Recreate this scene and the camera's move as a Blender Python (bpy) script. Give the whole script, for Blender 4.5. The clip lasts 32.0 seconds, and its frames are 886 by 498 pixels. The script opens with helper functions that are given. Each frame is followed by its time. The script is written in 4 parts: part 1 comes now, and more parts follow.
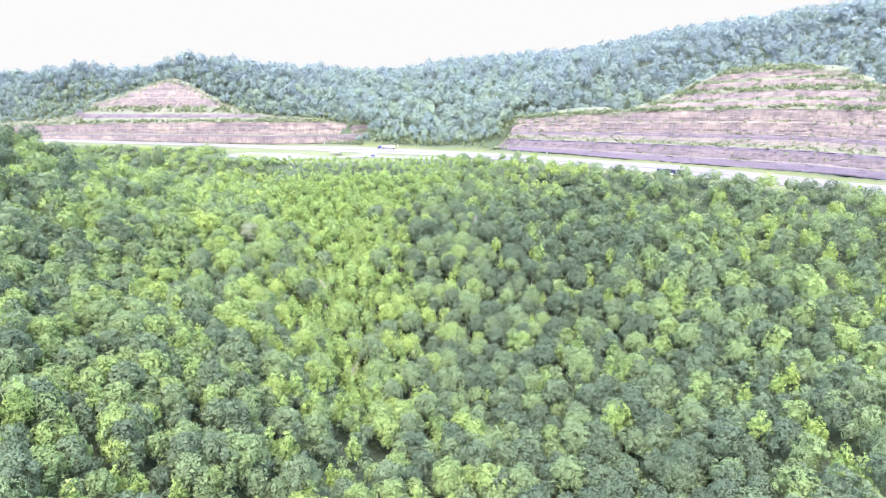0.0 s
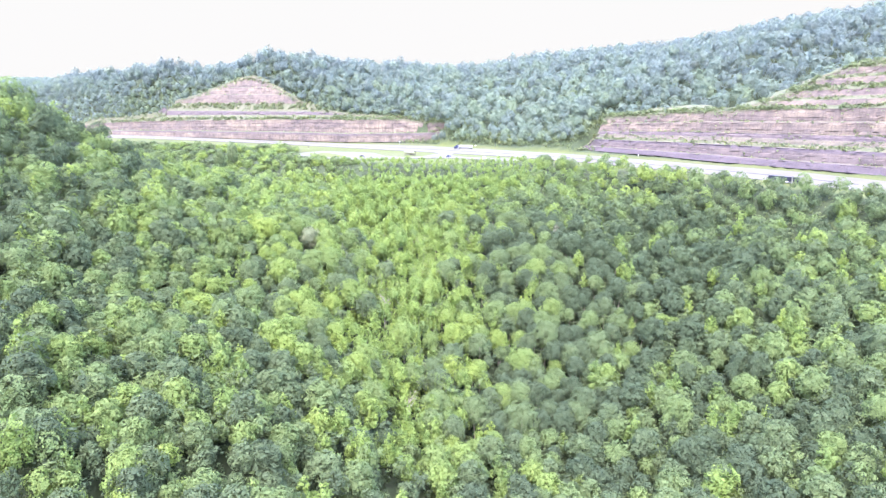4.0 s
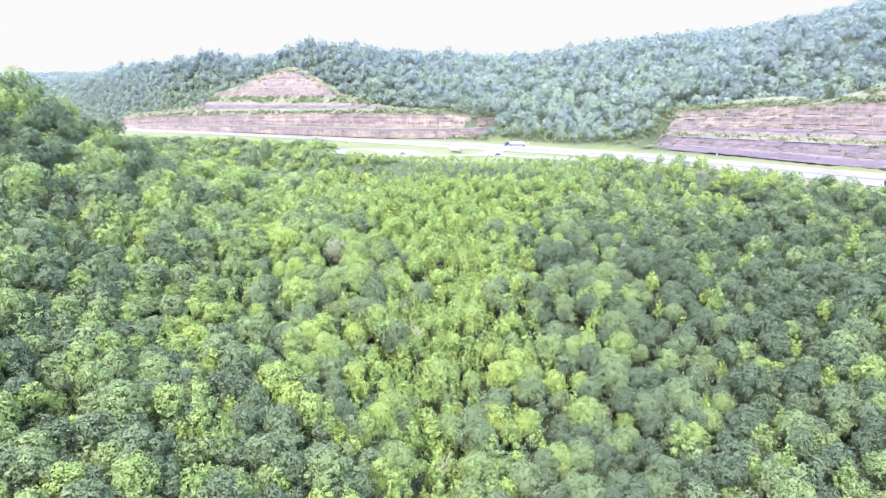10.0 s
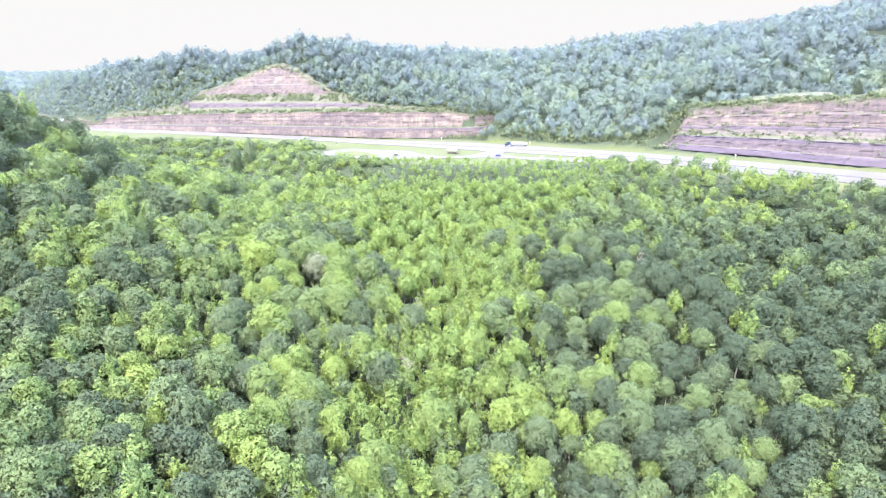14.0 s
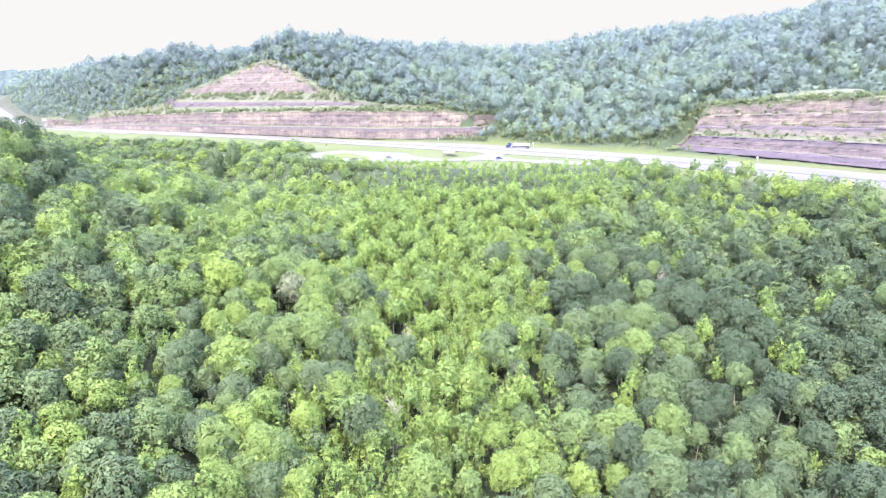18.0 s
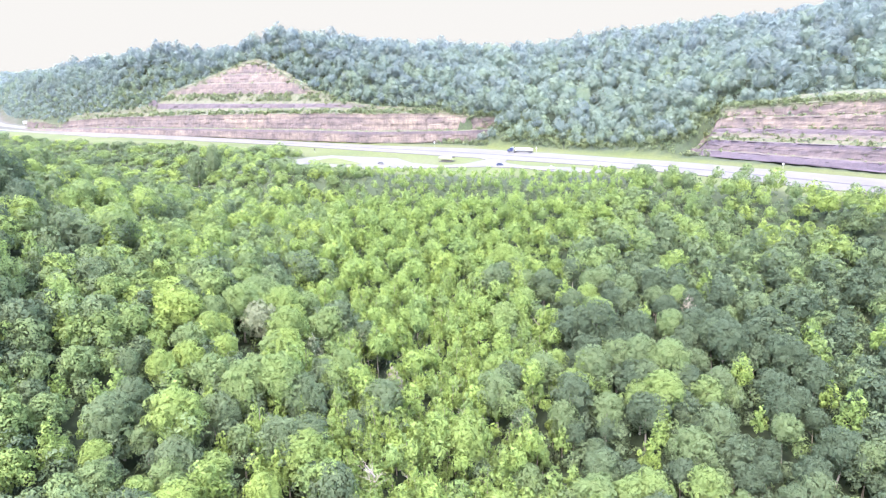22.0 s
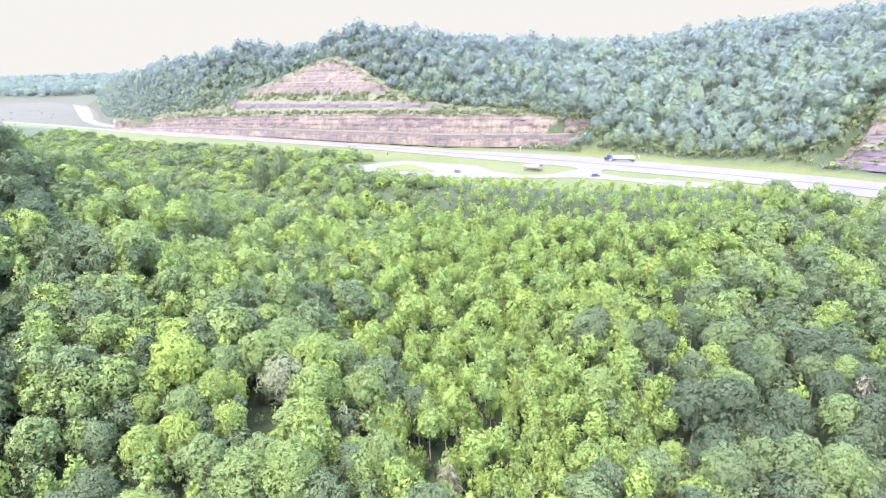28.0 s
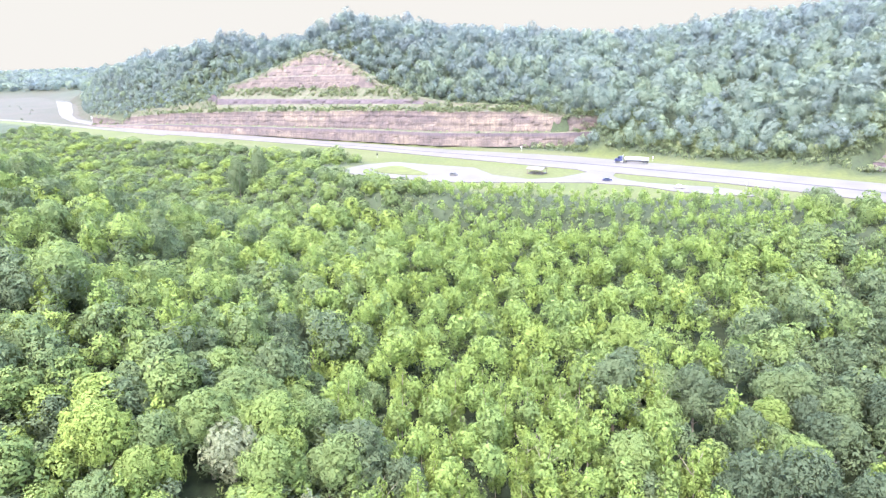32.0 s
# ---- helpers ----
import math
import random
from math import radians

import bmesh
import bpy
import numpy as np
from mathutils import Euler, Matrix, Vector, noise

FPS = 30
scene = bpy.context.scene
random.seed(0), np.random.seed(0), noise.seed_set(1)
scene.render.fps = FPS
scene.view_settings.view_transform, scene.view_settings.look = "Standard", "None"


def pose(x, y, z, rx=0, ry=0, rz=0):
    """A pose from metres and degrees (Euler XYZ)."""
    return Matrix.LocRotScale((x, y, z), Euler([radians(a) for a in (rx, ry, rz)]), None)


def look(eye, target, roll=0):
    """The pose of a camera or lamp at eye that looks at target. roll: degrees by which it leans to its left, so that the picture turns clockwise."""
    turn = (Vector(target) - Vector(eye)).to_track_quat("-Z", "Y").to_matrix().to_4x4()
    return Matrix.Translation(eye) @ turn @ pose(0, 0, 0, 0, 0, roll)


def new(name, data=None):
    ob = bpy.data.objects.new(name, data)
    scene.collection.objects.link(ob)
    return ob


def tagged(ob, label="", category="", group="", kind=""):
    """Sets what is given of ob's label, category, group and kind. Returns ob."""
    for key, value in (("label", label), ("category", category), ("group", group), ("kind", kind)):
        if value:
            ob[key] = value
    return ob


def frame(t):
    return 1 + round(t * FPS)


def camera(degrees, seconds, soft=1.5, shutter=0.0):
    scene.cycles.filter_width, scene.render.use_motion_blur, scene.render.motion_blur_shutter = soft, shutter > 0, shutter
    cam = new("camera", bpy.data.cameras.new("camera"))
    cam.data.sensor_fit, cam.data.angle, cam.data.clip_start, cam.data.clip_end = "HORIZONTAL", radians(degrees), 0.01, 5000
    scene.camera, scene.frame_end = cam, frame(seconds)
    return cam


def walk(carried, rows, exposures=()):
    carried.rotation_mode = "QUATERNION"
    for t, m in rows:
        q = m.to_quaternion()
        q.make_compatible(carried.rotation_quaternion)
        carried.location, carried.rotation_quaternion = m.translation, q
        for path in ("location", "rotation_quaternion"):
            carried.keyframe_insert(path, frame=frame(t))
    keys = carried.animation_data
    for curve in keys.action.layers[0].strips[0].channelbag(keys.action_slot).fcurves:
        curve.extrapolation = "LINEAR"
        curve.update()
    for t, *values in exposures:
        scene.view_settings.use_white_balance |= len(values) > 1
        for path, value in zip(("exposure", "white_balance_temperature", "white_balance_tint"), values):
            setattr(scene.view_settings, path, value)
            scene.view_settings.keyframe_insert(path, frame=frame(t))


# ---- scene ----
cam = camera(68.76, 32.0, soft=1.25)
PATH = [  # seconds, x, y, z, heading to the left, pitch, roll
    (0, -17, -4.18, 85.93, -6.38, -16.557, -1.195),
    (1, -14.44, 5.32, 85.16, -4.672, -16.502, -1.365),
    (2, -12.47, 14.74, 84.37, -2.815, -16.544, -1.439),
    (3, -11.01, 24.1, 83.57, -0.966, -16.51, -1.496),
    (4, -9.98, 33.4, 82.77, 1.029, -16.567, -1.642),
    (4.5, -9.61, 38.02, 82.36, 2.069, -16.552, -1.753),
    (5.5, -9.11, 47.23, 81.54, 4.05, -16.58, -1.84),
    (6.5, -8.87, 56.38, 80.72, 5.573, -16.617, -1.914),
    (7, -8.84, 60.93, 80.3, 5.813, -16.657, -1.977),
    (8, -8.9, 70, 79.47, 5.71, -16.821, -2.01),
    (9, -9.11, 79.02, 78.63, 5.61, -16.907, -2.028),
    (11, -9.77, 96.93, 76.96, 5.548, -16.986, -2.113),
    (13, -10.55, 114.68, 75.28, 5.541, -17.066, -2.259),
    (14.5, -11.09, 127.91, 74.04, 5.452, -17.091, -2.26),
    (16.5, -11.67, 145.46, 72.4, 5.431, -17.151, -2.301),
    (19, -12.11, 167.27, 70.4, 5.434, -17.16, -2.346),
    (21, -12.32, 184.65, 68.85, 5.425, -17.054, -2.362),
    (23, -12.55, 202, 67.36, 5.429, -16.971, -2.321),
    (24, -12.75, 210.68, 66.64, 5.393, -16.984, -2.282),
    (24.5, -12.89, 215.02, 66.29, 5.443, -16.974, -2.329),
    (24.7, -12.95, 216.75, 66.15, 5.55, -16.96, -2.36),
    (25, -13.06, 219.35, 65.94, 6.165, -16.911, -2.455),
    (25.5, -13.26, 223.69, 65.6, 8.01, -16.818, -2.575),
    (26, -13.51, 228.04, 65.26, 9.847, -16.688, -2.706),
    (26.5, -13.81, 232.38, 64.93, 11.664, -16.584, -2.773),
    (27, -14.17, 236.73, 64.61, 13.1, -16.57, -2.85),
    (28.5, -15.64, 249.79, 63.66, 13.361, -16.645, -2.775),
    (30, -17.89, 262.88, 62.78, 13.302, -16.746, -2.831),
    (32, -22.51, 280.42, 61.69, 12.932, -17.034, -2.733),
]


def aimed(x, y, z, heading, pitch, roll):
    turn = Matrix.Rotation(radians(heading), 4, "Z") @ Matrix.Rotation(radians(90 + pitch), 4, "X")
    return Matrix.Translation((x, y, z)) @ turn @ Matrix.Rotation(radians(roll), 4, "Z")


walk(cam, [(t, aimed(*rest)) for t, *rest in PATH], [(0, 3.62, 6600, 22), (14, 3.60, 6630, 22), (32, 3.53, 6850, 21)])

# ---- light ----
world = bpy.data.worlds.new("sky")
scene.world = world
world.use_nodes = True
wn = world.node_tree.nodes
sky = wn.new("ShaderNodeTexSky")
sky.sky_type, sky.sun_disc = "NISHITA", False
sky.sun_elevation, sky.sun_rotation = radians(62), radians(199)
sky.air_density, sky.dust_density, sky.ozone_density = 1.3, 1.6, 1.2
wn["Background"].inputs["Strength"].default_value = 0.15
# thick overcast: a level white haze round the horizon, brighter overhead
height = wn.new("ShaderNodeSeparateXYZ")
world.node_tree.links.new(wn.new("ShaderNodeTexCoord").outputs["Generated"], height.inputs[0])
veil = wn.new("ShaderNodeMapRange")
veil.interpolation_type = "SMOOTHSTEP"
veil.inputs["From Min"].default_value, veil.inputs["From Max"].default_value = 0.10, 0.34
world.node_tree.links.new(height.outputs["Z"], veil.inputs["Value"])
cloud = wn.new("ShaderNodeMix")
cloud.data_type = "RGBA"
cloud.inputs["A"].default_value = (0.495, 0.535, 0.51, 1)
world.node_tree.links.new(veil.outputs["Result"], cloud.inputs["Factor"])
world.node_tree.links.new(sky.outputs["Color"], cloud.inputs["B"])
world.node_tree.links.new(cloud.outputs["Result"], wn["Background"].inputs["Color"])
sun_data = bpy.data.lights.new("sun", "SUN")
sun_data.energy, sun_data.angle, sun_data.color = 0.9, radians(60), (1.0, 0.95, 0.84)
sun = new("sun", sun_data)
sun.matrix_world = look((-125, -360, 720), (0, 0, 0))


# ---- materials ----
def material(name):
    m = bpy.data.materials.new(name)
    m.use_nodes = True
    return m, m.node_tree.nodes, m.node_tree.links, m.node_tree.nodes["Principled BSDF"]


def noise_node(nodes, links, scale, detail=4.0, vector=None, rough=0.55):
    n = nodes.new("ShaderNodeTexNoise")
    n.inputs["Scale"].default_value, n.inputs["Detail"].default_value = scale, detail
    n.inputs["Roughness"].default_value = rough
    if vector is not None:
        links.new(vector, n.inputs["Vector"])
    return n.outputs["Fac"]


def ramp(nodes, links, fac, stops):
    r = nodes.new("ShaderNodeValToRGB")
    while len(r.color_ramp.elements) < len(stops):
        r.color_ramp.elements.new(0.5)
    for e, (p, c) in zip(r.color_ramp.elements, stops):
        e.position, e.color = p, (*c, 1)
    links.new(fac, r.inputs["Fac"])
    return r.outputs["Color"]


def mixed(nodes, links, fac, a, b, blend="MIX"):
    m = nodes.new("ShaderNodeMix")
    m.data_type, m.blend_type = "RGBA", blend
    for sock, v in ((m.inputs["Factor"], fac), (m.inputs["A"], a), (m.inputs["B"], b)):
        if isinstance(v, (int, float)):
            sock.default_value = v
        elif isinstance(v, tuple):
            sock.default_value = (*v, 1)
        else:
            links.new(v, sock)
    return m.outputs["Result"]


def position(nodes, links, scale=(1, 1, 1)):
    g = nodes.new("ShaderNodeNewGeometry")
    m = nodes.new("ShaderNodeMapping")
    m.inputs["Scale"].default_value = scale
    links.new(g.outputs["Position"], m.inputs["Vector"])
    return m.outputs["Vector"]


def bumped(nodes, links, bsdf, height, strength, distance):
    b = nodes.new("ShaderNodeBump")
    b.inputs["Strength"].default_value, b.inputs["Distance"].default_value = strength, distance
    links.new(height, b.inputs["Height"])
    links.new(b.outputs["Normal"], bsdf.inputs["Normal"])


def plain(name, colour, rough=0.6, metal=0.0, vary=0.15, scale=3.0):
    m, nodes, links, bsdf = material(name)
    f = noise_node(nodes, links, scale, 5.0, position(nodes, links))
    dark = tuple(c * (1 - vary) for c in colour)
    light = tuple(min(1, c * (1 + vary)) for c in colour)
    links.new(ramp(nodes, links, f, [(0.3, dark), (0.7, light)]), bsdf.inputs["Base Color"])
    bsdf.inputs["Roughness"].default_value, bsdf.inputs["Metallic"].default_value = rough, metal
    return m


def leaf_material(name, stops, single, gap_scale=2.9, vary=0.42):
    """Leaves: a tone for each tree, and a finer change from spray to spray; some light shines through."""
    m, nodes, links, bsdf = material(name)
    if single:
        tone = nodes.new("ShaderNodeObjectInfo").outputs["Color"]
    else:
        a = nodes.new("ShaderNodeAttribute")
        a.attribute_name = "tone"
        tone = a.outputs["Fac"]
    base = ramp(nodes, links, tone, stops)
    spray = nodes.new("ShaderNodeNewGeometry").outputs["Random Per Island"]
    fine = ramp(nodes, links, spray, [(0.0, (1 - 0.20 * vary, 1 - 0.19 * vary, 1 - 0.16 * vary)), (1.0, (1 + 0.20 * vary, 1 + 0.19 * vary, 1 + 0.14 * vary))])
    colour = mixed(nodes, links, 1.0, base, fine, "MULTIPLY")
    cells = nodes.new("ShaderNodeTexVoronoi")
    cells.inputs["Scale"].default_value = 2.4
    links.new(position(nodes, links), cells.inputs["Vector"])
    leaf = ramp(nodes, links, cells.outputs["Distance"], [(0.08, (1 + 0.16 * vary, 1 + 0.16 * vary, 1 + 0.1 * vary)), (0.6, (1 - 0.21 * vary, 1 - 0.2 * vary, 1 - 0.17 * vary))])
    colour = mixed(nodes, links, 1.0, colour, leaf, "MULTIPLY")
    links.new(colour, bsdf.inputs["Base Color"])
    bsdf.inputs["Roughness"].default_value = 0.75
    bsdf.inputs["Specular IOR Level"].default_value = 0.1
    t = nodes.new("ShaderNodeBsdfTranslucent")
    links.new(colour, t.inputs["Color"])
    mix = nodes.new("ShaderNodeMixShader")
    mix.inputs["Fac"].default_value = 0.44
    links.new(bsdf.outputs["BSDF"], mix.inputs[1])
    links.new(t.outputs["BSDF"], mix.inputs[2])
    # ragged gaps between the leaves of a spray
    gaps = nodes.new("ShaderNodeTexVoronoi")
    gaps.inputs["Scale"].default_value = gap_scale
    links.new(position(nodes, links), gaps.inputs["Vector"])
    mask = ramp(nodes, links, gaps.outputs["Distance"], [(0.50, (0, 0, 0)), (0.52, (1, 1, 1))])
    clear, cut = nodes.new("ShaderNodeBsdfTransparent"), nodes.new("ShaderNodeMixShader")
    links.new(mask, cut.inputs["Fac"])
    links.new(mix.outputs["Shader"], cut.inputs[1])
    links.new(clear.outputs["BSDF"], cut.inputs[2])
    links.new(cut.outputs["Shader"], nodes["Material Output"].inputs["Surface"])
    return m


# total of what a leaf reflects and lets through
OAK = [(0.0, (0.082, 0.116, 0.070)), (0.25, (0.122, 0.168, 0.088)), (0.5, (0.152, 0.214, 0.090)), (0.75, (0.184, 0.258, 0.084)), (1.0, (0.212, 0.288, 0.080))]
TULIP = [(0.0, (0.162, 0.236, 0.092)), (0.35, (0.188, 0.270, 0.086)), (0.75, (0.206, 0.288, 0.082)), (1.0, (0.224, 0.302, 0.080))]
# ridge palette: distance haze painted into the leaf colour, bluer and paler
RIDGE_HAZE = [(0.0, (0.140, 0.178, 0.186)), (0.35, (0.156, 0.202, 0.190)), (0.7, (0.172, 0.226, 0.178)), (1.0, (0.198, 0.256, 0.160))]
SHRUB = [(0.0, (0.118, 0.150, 0.092)), (0.6, (0.146, 0.188, 0.098)), (1.0, (0.182, 0.222, 0.108))]
PALE = [(0.0, (0.205, 0.240, 0.150)), (1.0, (0.230, 0.262, 0.165))]
BROWN = [(0.0, (0.235, 0.220, 0.175)), (1.0, (0.26, 0.23, 0.19))]
M_OAK, M_OAKS = leaf_material("oak_leaves", OAK, True), leaf_material("woodland_leaves", OAK, False, 1.8, 0.75)
M_TULIP, M_TULIPS = leaf_material("tulip_leaves", TULIP, True), leaf_material("young_leaves", TULIP, False, 1.8, 0.7)
M_RIDGE_HAZE = leaf_material("hazy_ridge_leaves", RIDGE_HAZE, False, 1.9, 0.2)
M_SHRUBS = leaf_material("shrub_leaves", SHRUB, False, 1.6)
M_PALE, M_BROWN = leaf_material("pale_leaves", PALE, True), leaf_material("withered_leaves", BROWN, True)
M_BARK = plain("bark", (0.22, 0.19, 0.16), 0.9, 0, 0.35, 1.5)
M_DEAD = plain("dead_wood", (0.27, 0.24, 0.21), 0.9, 0, 0.2, 1.5)


def ground_material():
    m, nodes, links, bsdf = material("ground")
    p = position(nodes, links)
    big, fine = noise_node(nodes, links, 0.02, 5.0, p), noise_node(nodes, links, 0.5, 6.0, p)
    grass = ramp(nodes, links, big, [(0.3, (0.048, 0.066, 0.016)), (0.5, (0.062, 0.076, 0.019)), (0.7, (0.070, 0.077, 0.031))])
    grass = mixed(nodes, links, 1.0, grass, ramp(nodes, links, fine, [(0.25, (0.75, 0.78, 0.75)), (0.75, (1.2, 1.2, 1.15))]), "MULTIPLY")
    # wood floor darkened in colour to deepen the shade between crowns
    dark_floor = ramp(nodes, links, fine, [(0.3, (0.016, 0.026, 0.012)), (0.7, (0.032, 0.050, 0.020))])
    a = nodes.new("ShaderNodeAttribute")
    a.attribute_name = "open"
    dry = nodes.new("ShaderNodeAttribute")
    dry.attribute_name = "dry"
    grass = mixed(nodes, links, dry.outputs["Fac"], grass, ramp(nodes, links, big, [(0.35, (0.052, 0.046, 0.033)), (0.65, (0.037, 0.041, 0.025))]))
    links.new(mixed(nodes, links, a.outputs["Fac"], dark_floor, grass), bsdf.inputs["Base Color"])
    bsdf.inputs["Roughness"].default_value = 0.95
    bumped(nodes, links, bsdf, fine, 0.5, 0.3)
    return m


def rock_material():
    """Bedded sandstone and shale: level beds by height, upright joints, stains, cream patches and grassy ledges."""
    m, nodes, links, bsdf = material("bedded_rock")
    beds = noise_node(nodes, links, 1.0, 4.0, position(nodes, links, (0.006, 0.006, 0.42)), 0.6)
    thin = noise_node(nodes, links, 1.0, 3.0, position(nodes, links, (0.03, 0.03, 2.2)), 0.6)
    patches = noise_node(nodes, links, 1.0, 5.0, position(nodes, links, (0.05, 0.05, 0.09)), 0.6)
    fine = noise_node(nodes, links, 1.0, 6.0, position(nodes, links, (0.8, 0.8, 1.2)), 0.7)
    joint = noise_node(nodes, links, 1.0, 3.0, position(nodes, links, (0.55, 0.55, 0.07)), 0.65)
    stone = ramp(nodes, links, beds, [(0.36, (0.076, 0.061, 0.065)), (0.45, (0.093, 0.076, 0.076)), (0.52, (0.106, 0.088, 0.082)), (0.58, (0.087, 0.071, 0.073)), (0.66, (0.118, 0.100, 0.089))])
    a = nodes.new("ShaderNodeAttribute")
    a.attribute_name = "cream"
    pale = mixed(nodes, links, 1.0, a.outputs["Fac"], ramp(nodes, links, patches, [(0.42, (0.05, 0.05, 0.05)), (0.58, (0.9, 0.9, 0.9))]), "MULTIPLY")
    stone = mixed(nodes, links, pale, stone, (0.158, 0.132, 0.108))
    stone = mixed(nodes, links, 1.0, stone, ramp(nodes, links, fine, [(0.25, (0.66, 0.66, 0.68)), (0.7, (1.14, 1.12, 1.1))]), "MULTIPLY")
    stone = mixed(nodes, links, 1.0, stone, ramp(nodes, links, thin, [(0.40, (0.85, 0.84, 0.86)), (0.5, (1.0, 1.0, 1.0)), (0.64, (1.12, 1.1, 1.08))]), "MULTIPLY")
    stone = mixed(nodes, links, 1.0, stone, ramp(nodes, links, joint, [(0.36, (0.72, 0.72, 0.74)), (0.47, (0.96, 0.96, 0.97)), (0.62, (1.06, 1.06, 1.05))]), "MULTIPLY")
    mottle = noise_node(nodes, links, 1.0, 4.0, position(nodes, links, (0.16, 0.16, 0.22)), 0.6)
    stone = mixed(nodes, links, 1.0, stone, ramp(nodes, links, mottle, [(0.36, (0.74, 0.73, 0.76)), (0.62, (1.12, 1.10, 1.06))]), "MULTIPLY")
    b = nodes.new("ShaderNodeAttribute")
    b.attribute_name = "shale"
    stone = mixed(nodes, links, b.outputs["Fac"], stone, mixed(nodes, links, fine, (0.045, 0.038, 0.054), (0.098, 0.080, 0.104)))
    c = nodes.new("ShaderNodeAttribute")
    c.attribute_name = "ledge"
    sod = ramp(nodes, links, noise_node(nodes, links, 0.4, 5.0, position(nodes, links)), [(0.35, (0.098, 0.088, 0.070)), (0.5, (0.066, 0.076, 0.042)), (0.7, (0.046, 0.062, 0.032))])
    links.new(mixed(nodes, links, c.outputs["Fac"], stone, sod), bsdf.inputs["Base Color"])
    bsdf.inputs["Roughness"].default_value = 0.92
    bumped(nodes, links, bsdf, fine, 0.5, 0.25)
    return m


def paving_material(name, colour):
    m, nodes, links, bsdf = material(name)
    fine = noise_node(nodes, links, 1.5, 6.0, position(nodes, links))
    big = noise_node(nodes, links, 0.06, 4.0, position(nodes, links))
    c = ramp(nodes, links, big, [(0.35, tuple(v * 0.86 for v in colour)), (0.65, tuple(v * 1.08 for v in colour))])
    c = mixed(nodes, links, 1.0, c, ramp(nodes, links, fine, [(0.3, (0.9, 0.9, 0.9)), (0.7, (1.06, 1.06, 1.06))]), "MULTIPLY")
    links.new(c, bsdf.inputs["Base Color"])
    bsdf.inputs["Roughness"].default_value = 0.85
    return m


M_GROUND, M_ROCK = ground_material(), rock_material()
M_CONCRETE = paving_material("concrete", (0.094, 0.089, 0.082))
M_MEDIAN = paving_material("median_strip", (0.030, 0.030, 0.034))


# ---- plan: land, road and rock cuts ----
FRONT = [(345, 240), (325, 294), (291, 345), (256, 384), (205, 439), (165, 478), (134, 504), (89, 544), (37, 582), (-8, 607), (-110, 664), (-186, 707), (-288, 757), (-405, 812), (-545, 900), (-629, 958), (-700, 1022), (-765, 1090), (-935, 1275), (-1270, 1640)]
BACK = [(375, 265), (351, 319), (315, 372), (279, 418), (225, 479), (184, 511), (149, 540), (98, 580), (32, 622), (-32, 660), (-106, 690), (-195, 734), (-298, 784), (-434, 849), (-572, 933), (-650, 992), (-712, 1054), (-760, 1112), (-905, 1275), (-1225, 1640)]
BASE_A = [(-560, 902), (-476, 865), (-302, 789), (-117, 707), (-15, 692)]
BASE_B = [(92, 622), (125, 592), (159, 561), (192, 527), (234, 489), (297, 434), (335, 385), (375, 310)]
# Land before the road was cut: x, y, height
LAND = [
    (-240, 846, 77), (-222, 850, 78), (-312, 868, 60), (-378, 890, 73), (-440, 945, 66), (-510, 1000, 62), (-586, 1065, 59), (-731, 1160, 48),
    (-190, 868, 73), (-139, 904, 63), (-75, 950, 59), (-37, 966, 49), (25, 985, 50), (75, 1000, 58), (155, 985, 68), (250, 975, 69), (331, 935, 73),
    (-330, 980, 36), (-450, 1060, 30), (-600, 1180, 25), (-230, 960, 44), (-120, 1050, 30), (20, 1100, 30), (170, 1090, 40), (330, 1050, 50),
    (-25, 250, -71), (13, 293, -72), (89, 263, -63), (75, 340, -48), (51, 405, -31), (-90, 379, -21), (-44, 325, -44),
    (-30, 270, -66), (-61, 262, -42), (-45, 365, -38), (-89, 419, -32), (-118, 503, -16), (-213, 632, -14), (60, 530, -4),
    (21, 530, -2), (-173, 299, 0), (93, 270, -64), (-134, 293, -22), (-148, 245, -12), (164, 316, -36), (-73, 213, -40),
    (-141, 376, -11), (-188, 424, 4), (-145, 414, -6), (105, 409, -30), (-290, 414, 70), (-291, 450, 55), (-292, 480, 36),
    (-285, 495, 28), (-290, 600, -26), (-330, 565, -22), (-340, 300, 80), (-320, 200, 66), (0, 0, -78), (0, 130, -78), (-150, 100, 0),
    (150, 100, -45), (250, 200, -22), (330, 50, 0), (0, -200, -60), (280, 325, -3), (195, 425, -4), (150, 470, -4),
    (230, 300, -15), (-400, 700, -27), (-550, 780, -22), (-450, 560, -26), (-180, 560, -16), (-240, 580, -23),
    (-240, 807, 66), (-187, 784, 50), (-321, 843, 48), (-171, 762, 38), (-354, 842, 38), (-495, 890, 8), (-118, 722, 27),
    (-54, 714, 25), (-15, 706, 17), (30, 680, 3), (60, 740, 15), (20, 800, 28), (90, 640, 4),
    (127, 629, 30), (185, 566, 36), (214, 562, 41), (243, 535, 51), (278, 503, 68), (319, 492, 74), (346, 465, 72),
    (362, 445, 66), (400, 380, 50), 
    (406, 875, 96), (475, 820, 101), (580, 720, 121),
    (750, 560, 130), 
    (-800, 1000, 0), (-1200, 1500, 0), (-1000, 1000, -18), (-620, 800, -28), (-700, 880, -25), (-1500, 1300, 0), (-850, 1270, 40), (-2100, 2700, 48), (-900, 1850, 45),
    # (0, 1500) and (4000, 4000) are sunk to keep far ground out of view
    (0, 1500, -60), (900, 1300, 20), (1200, 300, 60), (0, -1200, 0), (-1200, 200, 30), (4000, 4000, -500), (-4000, 4000, 40), (4000, -4000, 0), (-4000, -4000, 0),
]


